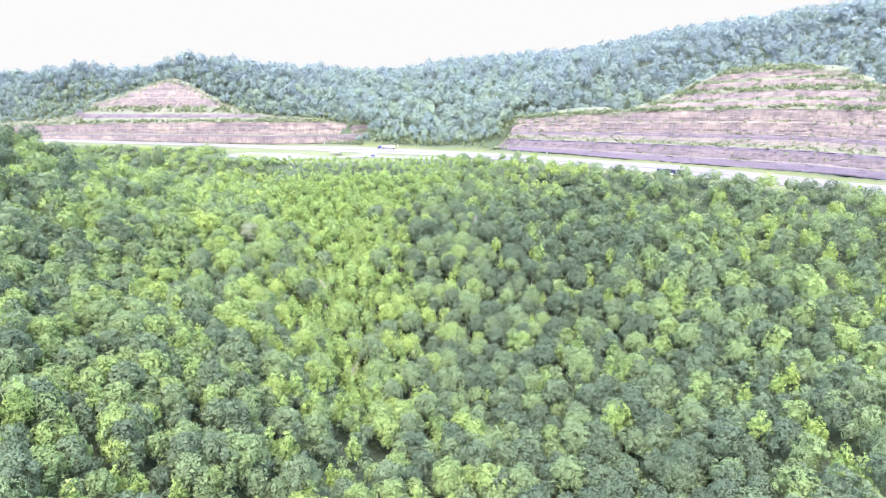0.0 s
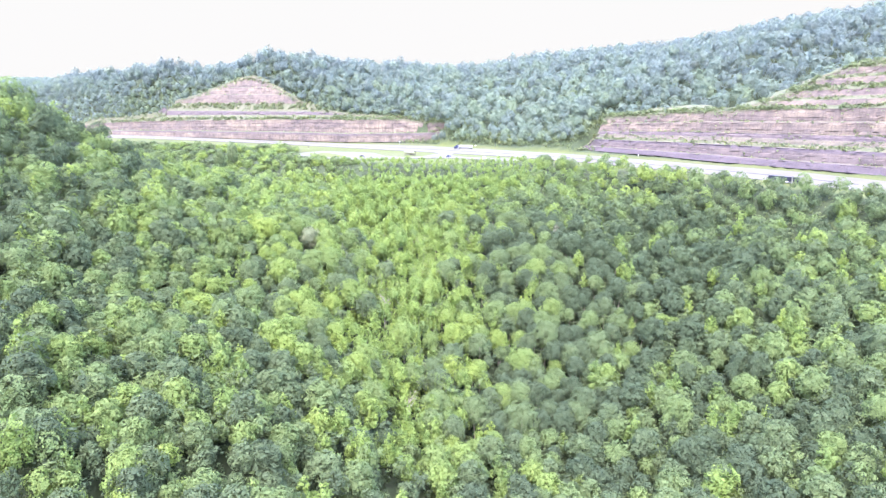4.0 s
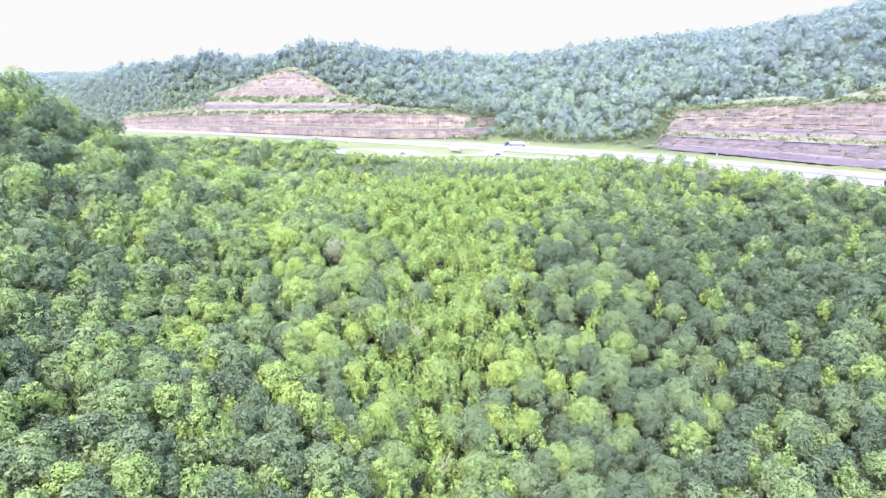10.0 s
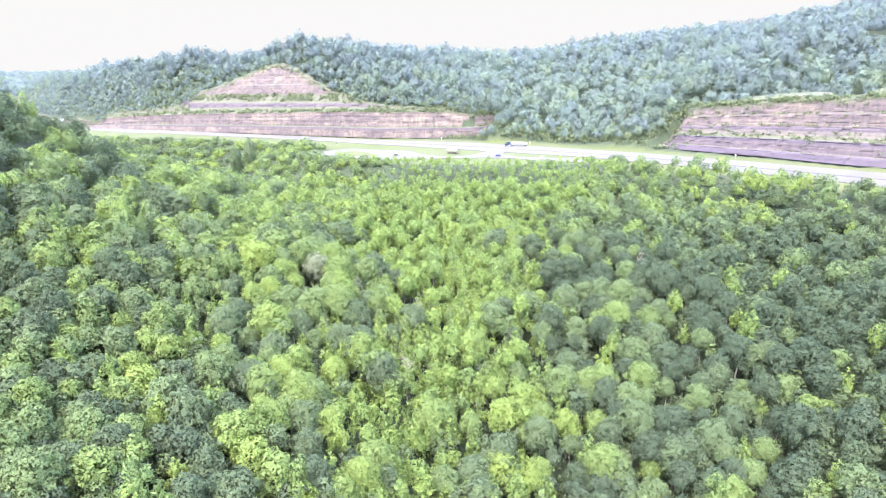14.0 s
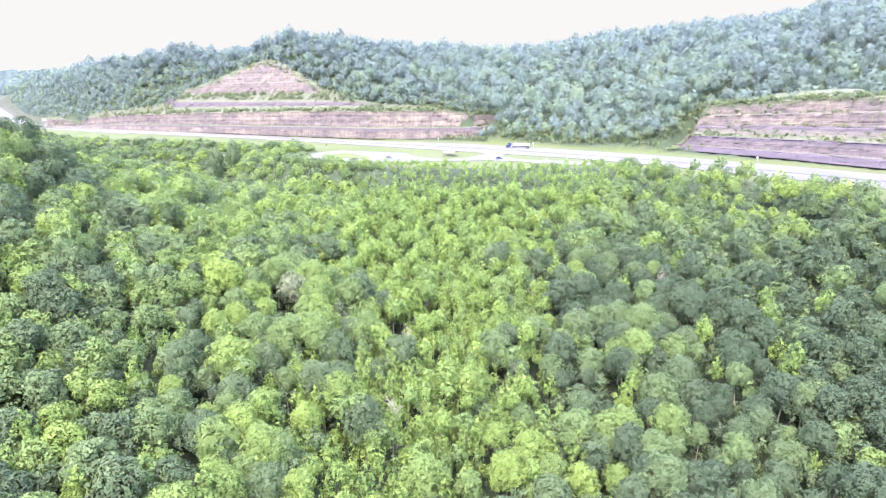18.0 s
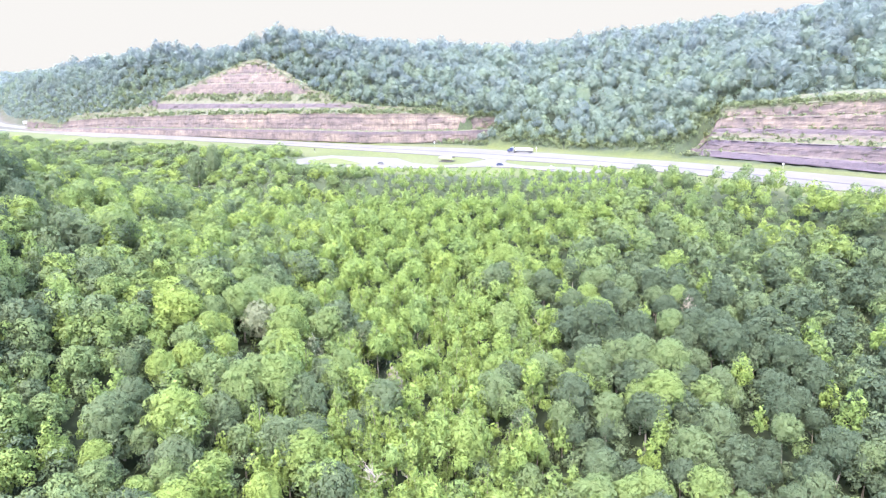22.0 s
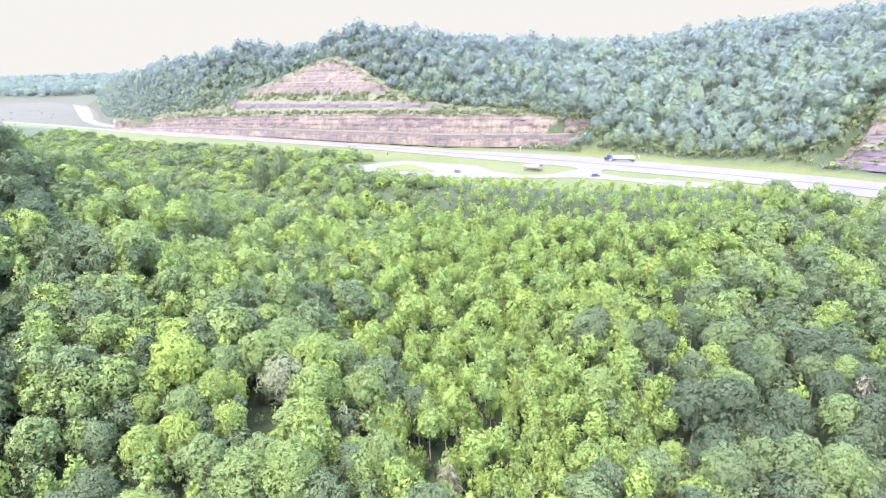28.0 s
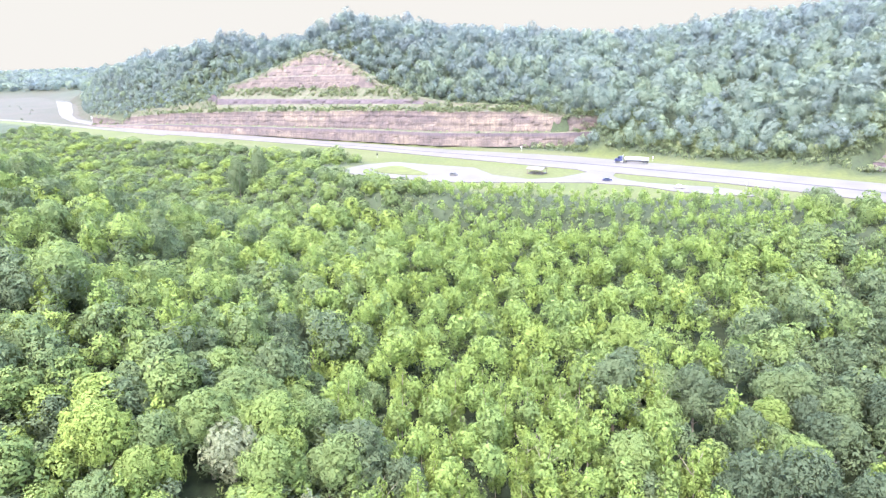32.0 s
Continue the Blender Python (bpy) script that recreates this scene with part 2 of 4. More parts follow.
def spread(points):
    """The smooth surface through scattered heights."""
    p = np.array(points, float)
    q = p[:, :2] / 100
    far = np.linalg.norm(q[:, None] - q[None], axis=-1)
    n = len(p)
    a = np.zeros((n + 3, n + 3))
    a[:n, :n] = far - 0.02 * np.eye(n)
    a[:n, n:], a[n:, :n] = np.c_[np.ones(n), q], np.c_[np.ones(n), q].T
    return q, np.linalg.solve(a, np.r_[p[:, 2], 0, 0, 0])


LAND_AT, LAND_W = spread(LAND)


def natural(x, y):
    x, y = np.asarray(x, float), np.asarray(y, float)
    q = np.c_[x.ravel(), y.ravel()] / 100
    z = np.empty(len(q))
    for i in range(0, len(q), 20000):
        c = q[i : i + 20000]
        z[i : i + 20000] = np.linalg.norm(c[:, None] - LAND_AT[None], axis=-1) @ LAND_W[:-3] + np.c_[np.ones(len(c)), c] @ LAND_W[-3:]
    return z.reshape(x.shape)


def along(line, x, y):
    """Arc length along a line and signed distance from it (positive on the far side) for arrays of places."""
    line = np.array(line, float)
    x, y = np.asarray(x, float), np.asarray(y, float)
    best, s_out, d_out, run = np.full(x.shape, 1e18), np.zeros(x.shape), np.zeros(x.shape), 0.0
    for i, (a, b) in enumerate(zip(line[:-1], line[1:])):
        v = b - a
        length = np.hypot(*v)
        v = v / length
        t = np.clip((x - a[0]) * v[0] + (y - a[1]) * v[1], 0, length)
        ex, ey = x - a[0] - t * v[0], y - a[1] - t * v[1]
        d2 = ex * ex + ey * ey
        side = np.sign(v[0] * ey - v[1] * ex)
        near = d2 < best
        best, s_out, d_out = np.where(near, d2, best), np.where(near, run + t, s_out), np.where(near, np.sqrt(d2) * side, d_out)
        run += length
    return s_out, d_out


def length_of(line):
    return float(np.hypot(*np.diff(np.array(line, float), axis=0).T).sum())


def at_length(line, s):
    """Places and far-side normals at arc lengths s, with the normals eased round the corners."""
    line = np.array(line, float)
    seg = np.hypot(*np.diff(line, axis=0).T)
    run = np.r_[0, np.cumsum(seg)]
    x, y = np.interp(s, run, line[:, 0]), np.interp(s, run, line[:, 1])
    d = np.diff(line, axis=0) / seg[:, None]
    mid = (run[:-1] + run[1:]) / 2
    nx, ny = np.interp(s, mid, -d[:, 1]), np.interp(s, mid, d[:, 0])
    k = np.hypot(nx, ny)
    return x, y, nx / k, ny / k


# Rock cuts: distance behind the foot and height, with 1 where the step is a ledge
STEPS_A = [(0, 0, 1), (1.2, 8.5, 0), (5, 9.2, 1), (7.0, 22, 0), (13, 24, 1), (16.5, 26, 1), (17.5, 29, 0), (21, 31, 1), (28, 37, 1), (31, 46, 0), (34, 47, 1), (37, 54, 0), (39.5, 55, 1), (42, 62, 0), (45, 64, 1), (47, 70, 0), (60, 84, 1)]
STEPS_B = [(0, 0, 1), (1.0, 5, 0), (3.2, 5.6, 1), (4.6, 14.5, 0), (9, 17, 1), (12, 20.5, 1), (13, 24, 0), (14.5, 24.4, 1), (16, 33, 0), (18.6, 34, 1), (20.4, 43, 0), (26, 45, 1), (28, 49, 0), (33, 51, 1), (36, 56, 0), (43, 59, 1), (45, 64, 0), (50, 66, 1), (52, 71, 0), (58, 74, 1), (66, 84, 1)]


def share_a(s):
    """How high the steps of the first cut stand along it: low at its far end."""
    return np.interp(s, [0, 60, 150, 290, 430, 640], [0.12, 0.28, 0.62, 0.85, 1.0, 1.0])


def share_b(s):
    return np.interp(s, [0, 22, 27, 45, 130, 260, 400], [0.10, 0.24, 0.64, 0.68, 0.85, 1.0, 1.03])


def last_ledge(steps, s):
    """How far behind its foot a cut is bare rock."""
    if steps is STEPS_A:
        return np.interp(s, [0, 150, 215, 238, 418, 440, 540, 660], [6, 9, 15, 60, 60, 18, 13, 10])
    return np.interp(s, [0, 30, 90, 170, 700], [22, 24, 40, 66, 66])


def bend_back(steps, s):
    """How far the face swings back into the hill at the cut's open end."""
    if steps is STEPS_A:
        return 15 * np.clip((s - (length_of(BASE_A) - 32)) / 32, 0, 1) ** 2
    return 4 * np.clip((24 - s) / 24, 0, 1) ** 2


def cut_height(steps, share, s, n):
    """Height of the cut at a distance along its foot and behind it; past its last ledge it climbs to meet the hill."""
    st = np.array(steps, float)
    n = n - bend_back(steps, s)
    low = np.interp(n, st[:, 0], st[:, 1])
    k = share(s)
    if steps is STEPS_A:
        # the upper beds lie level, the lower tiers run out towards the far end
        z = low * (k + (1 - k) * np.clip((low - 20) / 10, 0, 1))
    else:
        z = low * k
    last = last_ledge(steps, s)
    z = np.where(n > last, z + 1.5 * (n - last), z)
    return np.where(n < 0, 0.0, z)


def smooth(a, b, v):
    t = np.clip((v - a) / (b - a), 0, 1)
    return t * t * (3 - 2 * t)


SIDE_N = [(-395, 800), (-480, 848), (-570, 896), (-720, 976), (-830, 1030), (-1200, 1200), (-2000, 1560)]
SIDE_F = [(-395, 809), (-478, 857), (-567, 904), (-716, 984), (-826, 1038), (-1196, 1209), (-1996, 1570)]
LOOP_C, LOOP_T = (-57.0, 594.0), 2.842


def land(x, y):
    """Height of the ground, how open it is (grass), and whether a rock cut lies there."""
    x, y = np.asarray(x, float), np.asarray(y, float)
    nat = natural(x, y)
    sf, df = along(FRONT[::-1], x, y)
    sb, db = along(BACK[::-1], x, y)
    z = nat.copy()
    cut = np.zeros(x.shape, bool)
    for base, steps, share in ((BASE_A, STEPS_A, share_a), (BASE_B, STEPS_B, share_b)):
        s, n = along(base, x, y)
        inside = (s > (1 if steps is STEPS_A else 15)) & (s < length_of(base) - 1) & (n > -30) & (n < 66) & (db > 2)
        h = cut_height(steps, share, s, n)
        here = inside & (h < nat) & (n > 0)
        z = np.where(inside & (n <= 0), np.minimum(z, 0), z)
        z = np.where(here, cut_height(steps, share, s, n - 7) - 1.2, z)
        cut |= here & (n < last_ledge(steps, s) + 1)
    front = -df
    z = np.where((db > 0) & ~cut, np.minimum(z, np.interp(x, [-40, 10], [1.3, 0.42]) * np.maximum(db - 12, 0)), z)
    level = (1 - smooth(14, 60, front)) * (1 - smooth(6, 14, db))
    lx, ly = x - LOOP_C[0], y - LOOP_C[1]
    u, v = lx * math.cos(LOOP_T) + ly * math.sin(LOOP_T), -lx * math.sin(LOOP_T) + ly * math.cos(LOOP_T)
    level = np.maximum(level, (1 - smooth(1.0, 1.5, np.hypot(u / 124, v / 44))) * (db < 8))
    side = -along(SIDE_N[::-1], x, y)[1]
    level = np.maximum(level, (x < -380) * (1 - smooth(16, 70, side)) * (side > -60) * (db < 8))
    level = np.where(cut | (y > 1650), 0, level)
    z = z * (1 - level) - 0.25 * level
    wide = 20 * smooth(-150, -240, x) + 24 * np.exp(-(((x + 128) / 42) ** 2))
    open_front = 1 - smooth(16 + wide, 24 + wide, front)
    open_ = open_front * (1 - smooth(11, 18, db)) * (y < 1650)
    open_ = np.maximum(open_, 1 - smooth(0.95, 1.05, np.hypot(u / 116, v / 31)))
    field = (x < -380) & (along(SIDE_N[::-1], x, y)[1] > -16) & (db < 12) & (y < 1540 - 0.1 * x)
    z = np.where(field, -0.25, z)
    open_ = np.maximum(open_, field * 1.0 * (1 - smooth(10, 40, z)))
    open_ = np.maximum(open_, (1 - smooth(11, 18, db)) * (front < 0) * (z < 8) * (y < 1650))
    return z, open_, cut


def mesh_object(name, verts, faces, mat, parent=None, attrs=None, smooth_faces=False, normals=None):
    me = bpy.data.meshes.new(name)
    verts, faces = np.asarray(verts, np.float32), np.asarray(faces, np.int32)
    me.vertices.add(len(verts))
    me.vertices.foreach_set("co", verts.ravel())
    k = faces.shape[1]
    me.loops.add(faces.size)
    me.loops.foreach_set("vertex_index", faces.ravel())
    me.polygons.add(len(faces))
    me.polygons.foreach_set("loop_start", np.arange(0, faces.size, k, dtype=np.int32))
    me.polygons.foreach_set("loop_total", np.full(len(faces), k, np.int32))
    me.polygons.foreach_set("use_smooth", np.full(len(faces), smooth_faces))
    if normals is not None:
        me.attributes.new("custom_normal", "FLOAT_VECTOR", "POINT").data.foreach_set("vector", np.asarray(normals, np.float32).ravel())
    for key, values in (attrs or {}).items():
        a = me.attributes.new(key, "FLOAT", "POINT")
        a.data.foreach_set("value", np.asarray(values, np.float32))
    me.materials.append(mat)
    me.update(calc_edges=True)
    ob = new(name, me)
    ob.parent = parent
    return ob


def grid_faces(nu, nv):
    i = np.arange(nu * nv).reshape(nu, nv)
    return np.stack([i[:-1, :-1], i[1:, :-1], i[1:, 1:], i[:-1, 1:]], -1).reshape(-1, 4)


def uneven(lo, hi, step, far):
    core = np.arange(lo, hi + step, step)
    out, d, p = [], step, core[-1]
    while p < far:
        d *= 1.22
        p += d
        out.append(p)
    left, d, p = [], step, core[0]
    while p > -far:
        d *= 1.22
        p -= d
        left.append(p)
    return np.r_[left[::-1], core, out]


# ground: one sheet to the horizon
gx, gy = np.meshgrid(uneven(-900, 560, 6.5, 6000), uneven(60, 1270, 6.5, 6000), indexing="ij")
gz, gopen, gcut = land(gx, gy)
rough = np.array([noise.noise((a * 0.05, b * 0.05, 3.0)) for a, b in zip(gx.ravel(), gy.ravel())]).reshape(gx.shape)
gz = gz + rough * 0.8 * (1 - gopen) * (np.hypot(gx, gy - 500) < 1500)
ground = mesh_object("ground", np.stack([gx, gy, gz], -1).reshape(-1, 3), grid_faces(*gx.shape), M_GROUND, None, {"open": gopen.ravel(), "dry": (smooth(-470, -600, gx) * (along(SIDE_F[::-1], gx, gy)[1] > 0)).ravel()}, True)
tagged(ground, "wooded valley floor and mown grass verges", "ground", kind="structure")


def strip(name, near, far, z, mat, label, step=6.0, lo=0.0, hi=1.0, a=0.0, b=1.0, n=2):
    """A paved strip between two lines, from share a to share b of its width, with a thickness."""
    la, lb = length_of(near), length_of(far)
    k = np.linspace(lo, hi, int((hi - lo) * la / step) + 2)
    xa, ya, *_ = at_length(near, k * la)
    xb, yb, *_ = at_length(far, k * lb)
    w = np.linspace(a, b, n)
    x, y = xa[:, None] * (1 - w) + xb[:, None] * w, ya[:, None] * (1 - w) + yb[:, None] * w
    zz = np.full(x.shape, z)
    top = np.stack([x, y, zz], -1).reshape(-1, 3)
    low = top - (0, 0, 0.35)
    nu, nv = x.shape
    i = np.arange(nu * nv).reshape(nu, nv)
    f = grid_faces(nu, nv)
    m = nu * nv
    skirt = []
    for e in (i[:, 0], i[:, -1][::-1], i[0][::-1], i[-1]):
        skirt.append(np.stack([e[:-1], e[1:], e[1:] + m, e[:-1] + m], -1))
    ob = mesh_object(name, np.r_[top, low], np.r_[f, *skirt], mat)
    return tagged(ob, label, "road", kind="structure")


strip("road_highway", FRONT, BACK, 0.12, M_CONCRETE, "pale concrete four-lane highway in bright haze", n=5)

strip("road_median", FRONT, BACK, 0.126, M_MEDIAN, "dark strip between the two carriageways", a=0.44, b=0.50, lo=0.1, hi=0.36)
strip("road_side", SIDE_N, SIDE_F, 0.10, M_CONCRETE, "narrow pale side road leaving the highway")


def slab(name, outline, z, thick, mat, label, category, kind="structure"):
    """A flat slab with the given outline."""
    bm = bmesh.new()
    face = bm.faces.new([bm.verts.new((px, py, z)) for px, py in outline])
    bmesh.ops.recalc_face_normals(bm, faces=[face])
    if face.normal.z < 0:
        face.normal_flip()
    ext = bmesh.ops.extrude_face_region(bm, geom=[face])
    bmesh.ops.translate(bm, vec=(0, 0, -thick), verts=[g for g in ext["geom"] if isinstance(g, bmesh.types.BMVert)])
    bmesh.ops.triangulate(bm, faces=[f for f in bm.faces if len(f.verts) > 4])
    bmesh.ops.recalc_face_normals(bm, faces=bm.faces[:])
    me = bpy.data.meshes.new(name)
    bm.to_mesh(me)
    me.materials.append(mat)
    return tagged(new(name, me), label, category, kind=kind)


def rounded(points, n=5):
    """A closed outline eased through its corners."""
    p = np.array(points, float)
    out = []
    for i in range(len(p)):
        a, b, c, d = p[i - 1], p[i], p[(i + 1) % len(p)], p[(i + 2) % len(p)]
        for t in np.linspace(0, 1, n, endpoint=False):
            out.append(tuple(0.5 * (2 * b + (c - a) * t + (2 * a - 5 * b + 4 * c - d) * t * t + (3 * b - a - 3 * c + d) * t**3)))
    return out


M_GRASS = plain("mown_grass", (0.066, 0.080, 0.019), 0.95, 0, 0.25, 0.15)
slab("pavement_pulloff", [(-157, 618), (-155, 628), (-148, 639), (-133, 646), (-110, 636), (-82, 625), (-69, 604), (-49, 592), (-35, 596), (-22, 610), (-30, 622), (-8, 610), (-10, 600), (-8, 594), (2, 584), (16, 578), (33, 573), (43, 564), (44, 556), (42, 555), (17, 563), (1, 576), (-22, 584), (-75, 585), (-99, 588), (-125, 599), (-152, 611)], 0.09, 0.4, M_CONCRETE, "pale concrete pull-off looping beside the highway", "pavement")
slab("ground_island", rounded([(-138, 619), (-129, 633), (-116, 622), (-103, 605), (-121, 607)]), 0.22, 0.4, M_GRASS, "grass island inside the pull-off loop", "grass")

# rock cuts: stepped faces swept along their feet
def rock_cut(name, base, steps, share, label):
    total = length_of(base)
    s = np.arange(0 if steps is STEPS_A else 13, total, 1.7)
    st = np.array(steps, float)
    run = np.r_[0, np.cumsum(np.hypot(*np.diff(st[:, :2], axis=0).T))]
    k = np.unique(np.r_[np.arange(0, run[-1], 0.9), run])
    n = np.interp(k, run, st[:, 0])
    tier = np.interp(k, run, st[:, 1])
    which = np.clip(np.searchsorted(run, k - 1e-6), 1, len(st) - 1)
    ledge = st[which, 2]
    x0, y0, nx, ny = at_length(base, s)
    S, N = np.meshgrid(s, n, indexing="ij")
    N = N + bend_back(steps, S)
    z = cut_height(steps, share, S, N)
    # level beds set back unevenly, and upright blocks between the joints
    bed = np.array([noise.cell(Vector((3.0, h * 0.7, 7.0))) for h in tier])
    wob = np.empty(S.shape)
    for a in range(S.shape[0]):
        for b in range(S.shape[1]):
            q = Vector((s[a] * 0.03, tier[b] * 0.05, 1.7))
            column = noise.cell(Vector((s[a] * 0.27 + 0.6 * noise.noise(q * 4), which[b] * 3.1 + int(tier[b] * 0.22), 5.0)))
            wob[a, b] = 0.6 * noise.noise(q) + 0.2 * noise.noise(q * 6) + 0.36 * column + 0.10 * bed[b]
    push = np.where(N > 0, wob, 0)
    X, Y = x0[:, None] + nx[:, None] * (N + push), y0[:, None] + ny[:, None] * (N + push)
    nat = natural(X, Y)
    over = z - nat
    Z = np.minimum(z, nat + 0.3) + 0.25 * wob * ledge[None] * (N > 1)
    keep = (over < 3.0) & (N - bend_back(steps, S) < last_ledge(steps, S) + 3)
    f = grid_faces(*S.shape)
    f = f[keep.ravel()[f].all(1)]
    T = np.tile(tier, (len(s), 1))
    if steps is STEPS_A:
        shale = 0.55 * ((T > 6.6) & (T < 9.0)) + 0.55 * ((T > 25.5) & (T < 29.5))
        cream = 0.4 + 0.6 * smooth(250, 360, S) * ((T > 10) & (T < 23)) + 0.3 * (T > 46) + 0.4 * (T < 6.6)
    else:
        shale = 0.85 * ((T < 5.2) | ((T > 12.5) & (T < 14.6))) + 0.35 * ((T > 5.5) & (T < 12.5)) + 0.5 * ((T > 20) & (T < 24.2))
        cream = 0.3 + 0.45 * (T > 24) * (T < 44) + 0.25 * (T > 44)
    width = np.diff(st[:, 0], prepend=0)[which]
    sod = np.tile(ledge * np.where(width > 3.2, 0.9, 0.3), (len(s), 1))
    sod = np.maximum(sod, np.clip(1 + over / 2.5, 0, 1))
    ob = mesh_object(name, np.stack([X, Y, Z], -1).reshape(-1, 3), f, M_ROCK, None, {"shale": shale.ravel(), "ledge": sod.ravel(), "cream": cream.ravel()})
    return tagged(ob, label, "rock face", kind="structure")


rock_cut("rock_cut_west", BASE_A, STEPS_A, share_a, "stepped tan and mauve sandstone road cut with grassy ledges")
rock_cut("rock_cut_east", BASE_B, STEPS_B, share_b, "tall stepped road cut of tan sandstone over purple shale")


# ---- trees ----
def lobes_of(kind, rnd):
    """The masses of a crown for a tree of height about 1, radius about 1: centre and radius."""
    out = []
    if kind == "broad":
        out.append((0, 0, 0.44, 0.66))
        lean, squash = rnd.uniform(0, 6.28), rnd.uniform(0.78, 1.0)
        for i in range(10):
            a, e = i * 2.4 + rnd.uniform(-0.5, 0.5), -0.2 + 1.6 * (i / 9) ** 0.9 + rnd.uniform(-0.15, 0.15)
            r = 0.56 * max(0.05, math.cos(e)) * rnd.uniform(0.85, 1.15) * (1 if math.cos(a - lean) > 0 else squash)
            out.append((r * math.cos(a), r * math.sin(a), 0.44 + 0.52 * math.sin(e) * rnd.uniform(0.85, 1.15), rnd.uniform(0.27, 0.38)))
        for i in range(26):
            a, e = i * 2.4 + rnd.uniform(-0.6, 0.6), -0.45 + 1.9 * (i / 25) ** 0.8 + rnd.uniform(-0.15, 0.15)
            r = 0.78 * max(0.05, math.cos(e)) * rnd.uniform(0.82, 1.16) * (1 if math.cos(a - lean) > 0 else squash)
            out.append((r * math.cos(a), r * math.sin(a), 0.44 + 0.66 * math.sin(e), rnd.uniform(0.13, 0.24)))
    elif kind == "spire":
        out.append((0, 0, 0.65, 0.42))
        out.append((0, 0, 1.15, 0.26))
        for i in range(21):
            h, a = i / 20, i * 2.4 + rnd.uniform(-0.5, 0.5)
            w = (0.78 * (1 - h) ** 0.62 * min(1, 0.6 + 1.6 * h) + 0.02) * rnd.uniform(0.8, 1.2)
            out.append((w * math.cos(a), w * math.sin(a), 0.12 + 1.68 * h + rnd.uniform(-0.06, 0.06), rnd.uniform(0.24, 0.34) * (1.05 - 0.55 * h)))
    else:
        for i in range(5):
            a = rnd.uniform(0, 6.28)
            out.append((0.45 * math.cos(a), 0.45 * math.sin(a), rnd.uniform(0.2, 0.6), rnd.uniform(0.35, 0.55)))
    return np.array(out)


def crown_mesh(kind, leaves, size, seed, core=True):
    """Sprays of leaves over the lobes of a crown, and dark inner masses. Unit crown: radius about 1. Corners, faces and normals."""
    rnd = random.Random(seed)
    rs = np.random.RandomState(seed)
    lobes = lobes_of(kind, rnd)
    weight = lobes[:, 3] ** 2
    count = int(leaves * 2.6)
    pick = rs.choice(len(lobes), count, p=weight / weight.sum())
    d = rs.normal(size=(count, 3))
    d[:, 2] += 0.3
    d /= np.linalg.norm(d, axis=1)[:, None]
    p = lobes[pick, :3] + d * lobes[pick, 3:4] * rs.uniform(0.93, 1.09, (count, 1))
    gap = np.linalg.norm(p[:, None] - lobes[None, :, :3], axis=-1) - 0.88 * lobes[None, :, 3]
    gap[np.arange(count), pick] = 1
    ok = (gap > 0).all(1) & (p[:, 2] > -0.05)
    p, d = p[ok][:leaves], d[ok][:leaves]
    m = len(p)
    out = d + (0, 0, 0.2) + rs.normal(size=(m, 3)) * 0.14
    out /= np.linalg.norm(out, axis=1)[:, None]
    side = np.cross(out, rs.normal(size=(m, 3)))
    side /= np.linalg.norm(side, axis=1)[:, None]
    up = np.cross(out, side)
    w = 1.2 * size * rs.uniform(0.65, 1.2, (m, 1))
    h = w * rs.uniform(0.7, 1.15, (m, 1))
    tip = p + up * h * 0.62 - out * w * 0.08
    end = p - up * h * 0.55 - out * w * 0.10
    left, right = p + side * w * 0.5 - out * w * 0.06, p - side * w * 0.5 - out * w * 0.06
    v = np.stack([left, tip, right, end], 1).reshape(-1, 3)
    f = np.arange(m * 4).reshape(m, 4)
    # leaves of a spray face out of their bough, and bough by bough out of the crown
    whole = p - (0, 0, 0.45 if kind == "broad" else 0.3)
    whole *= (1, 1, 1.0 if kind != "spire" else 0.35)
    whole /= np.linalg.norm(whole, axis=1)[:, None] + 1e-6
    n = 0.5 * d + 0.5 * whole + (0, 0, 0.12) + rs.normal(size=(m, 3)) * 0.07
    n = np.repeat(n / np.linalg.norm(n, axis=1)[:, None], 4, axis=0)
    if core:
        base = np.array([(i, j, k) for i in (-1, 1) for j in (-1, 1) for k in (-1, 1)], float) / 3**0.5
        bf = np.array([(0, 1, 3, 2), (4, 6, 7, 5), (0, 4, 5, 1), (2, 3, 7, 6), (0, 2, 6, 4), (1, 5, 7, 3)])
        inner = 2 if kind == "spire" else 1
        if leaves >= 150:
            inner = 11 if kind == "broad" else 12
        for k, (x, y, z, r) in enumerate(lobes[:inner]):
            turn = k * 0.7
            ball = base @ np.array([(math.cos(turn), -math.sin(turn), 0), (math.sin(turn), math.cos(turn), 0), (0, 0, 1)])
            f = np.r_[f, bf + len(v)]
            v = np.r_[v, ball * r * (0.98 if k < 1 else 1.04) + (x, y, z)]
            n = np.r_[n, ball]
    return v, f, n


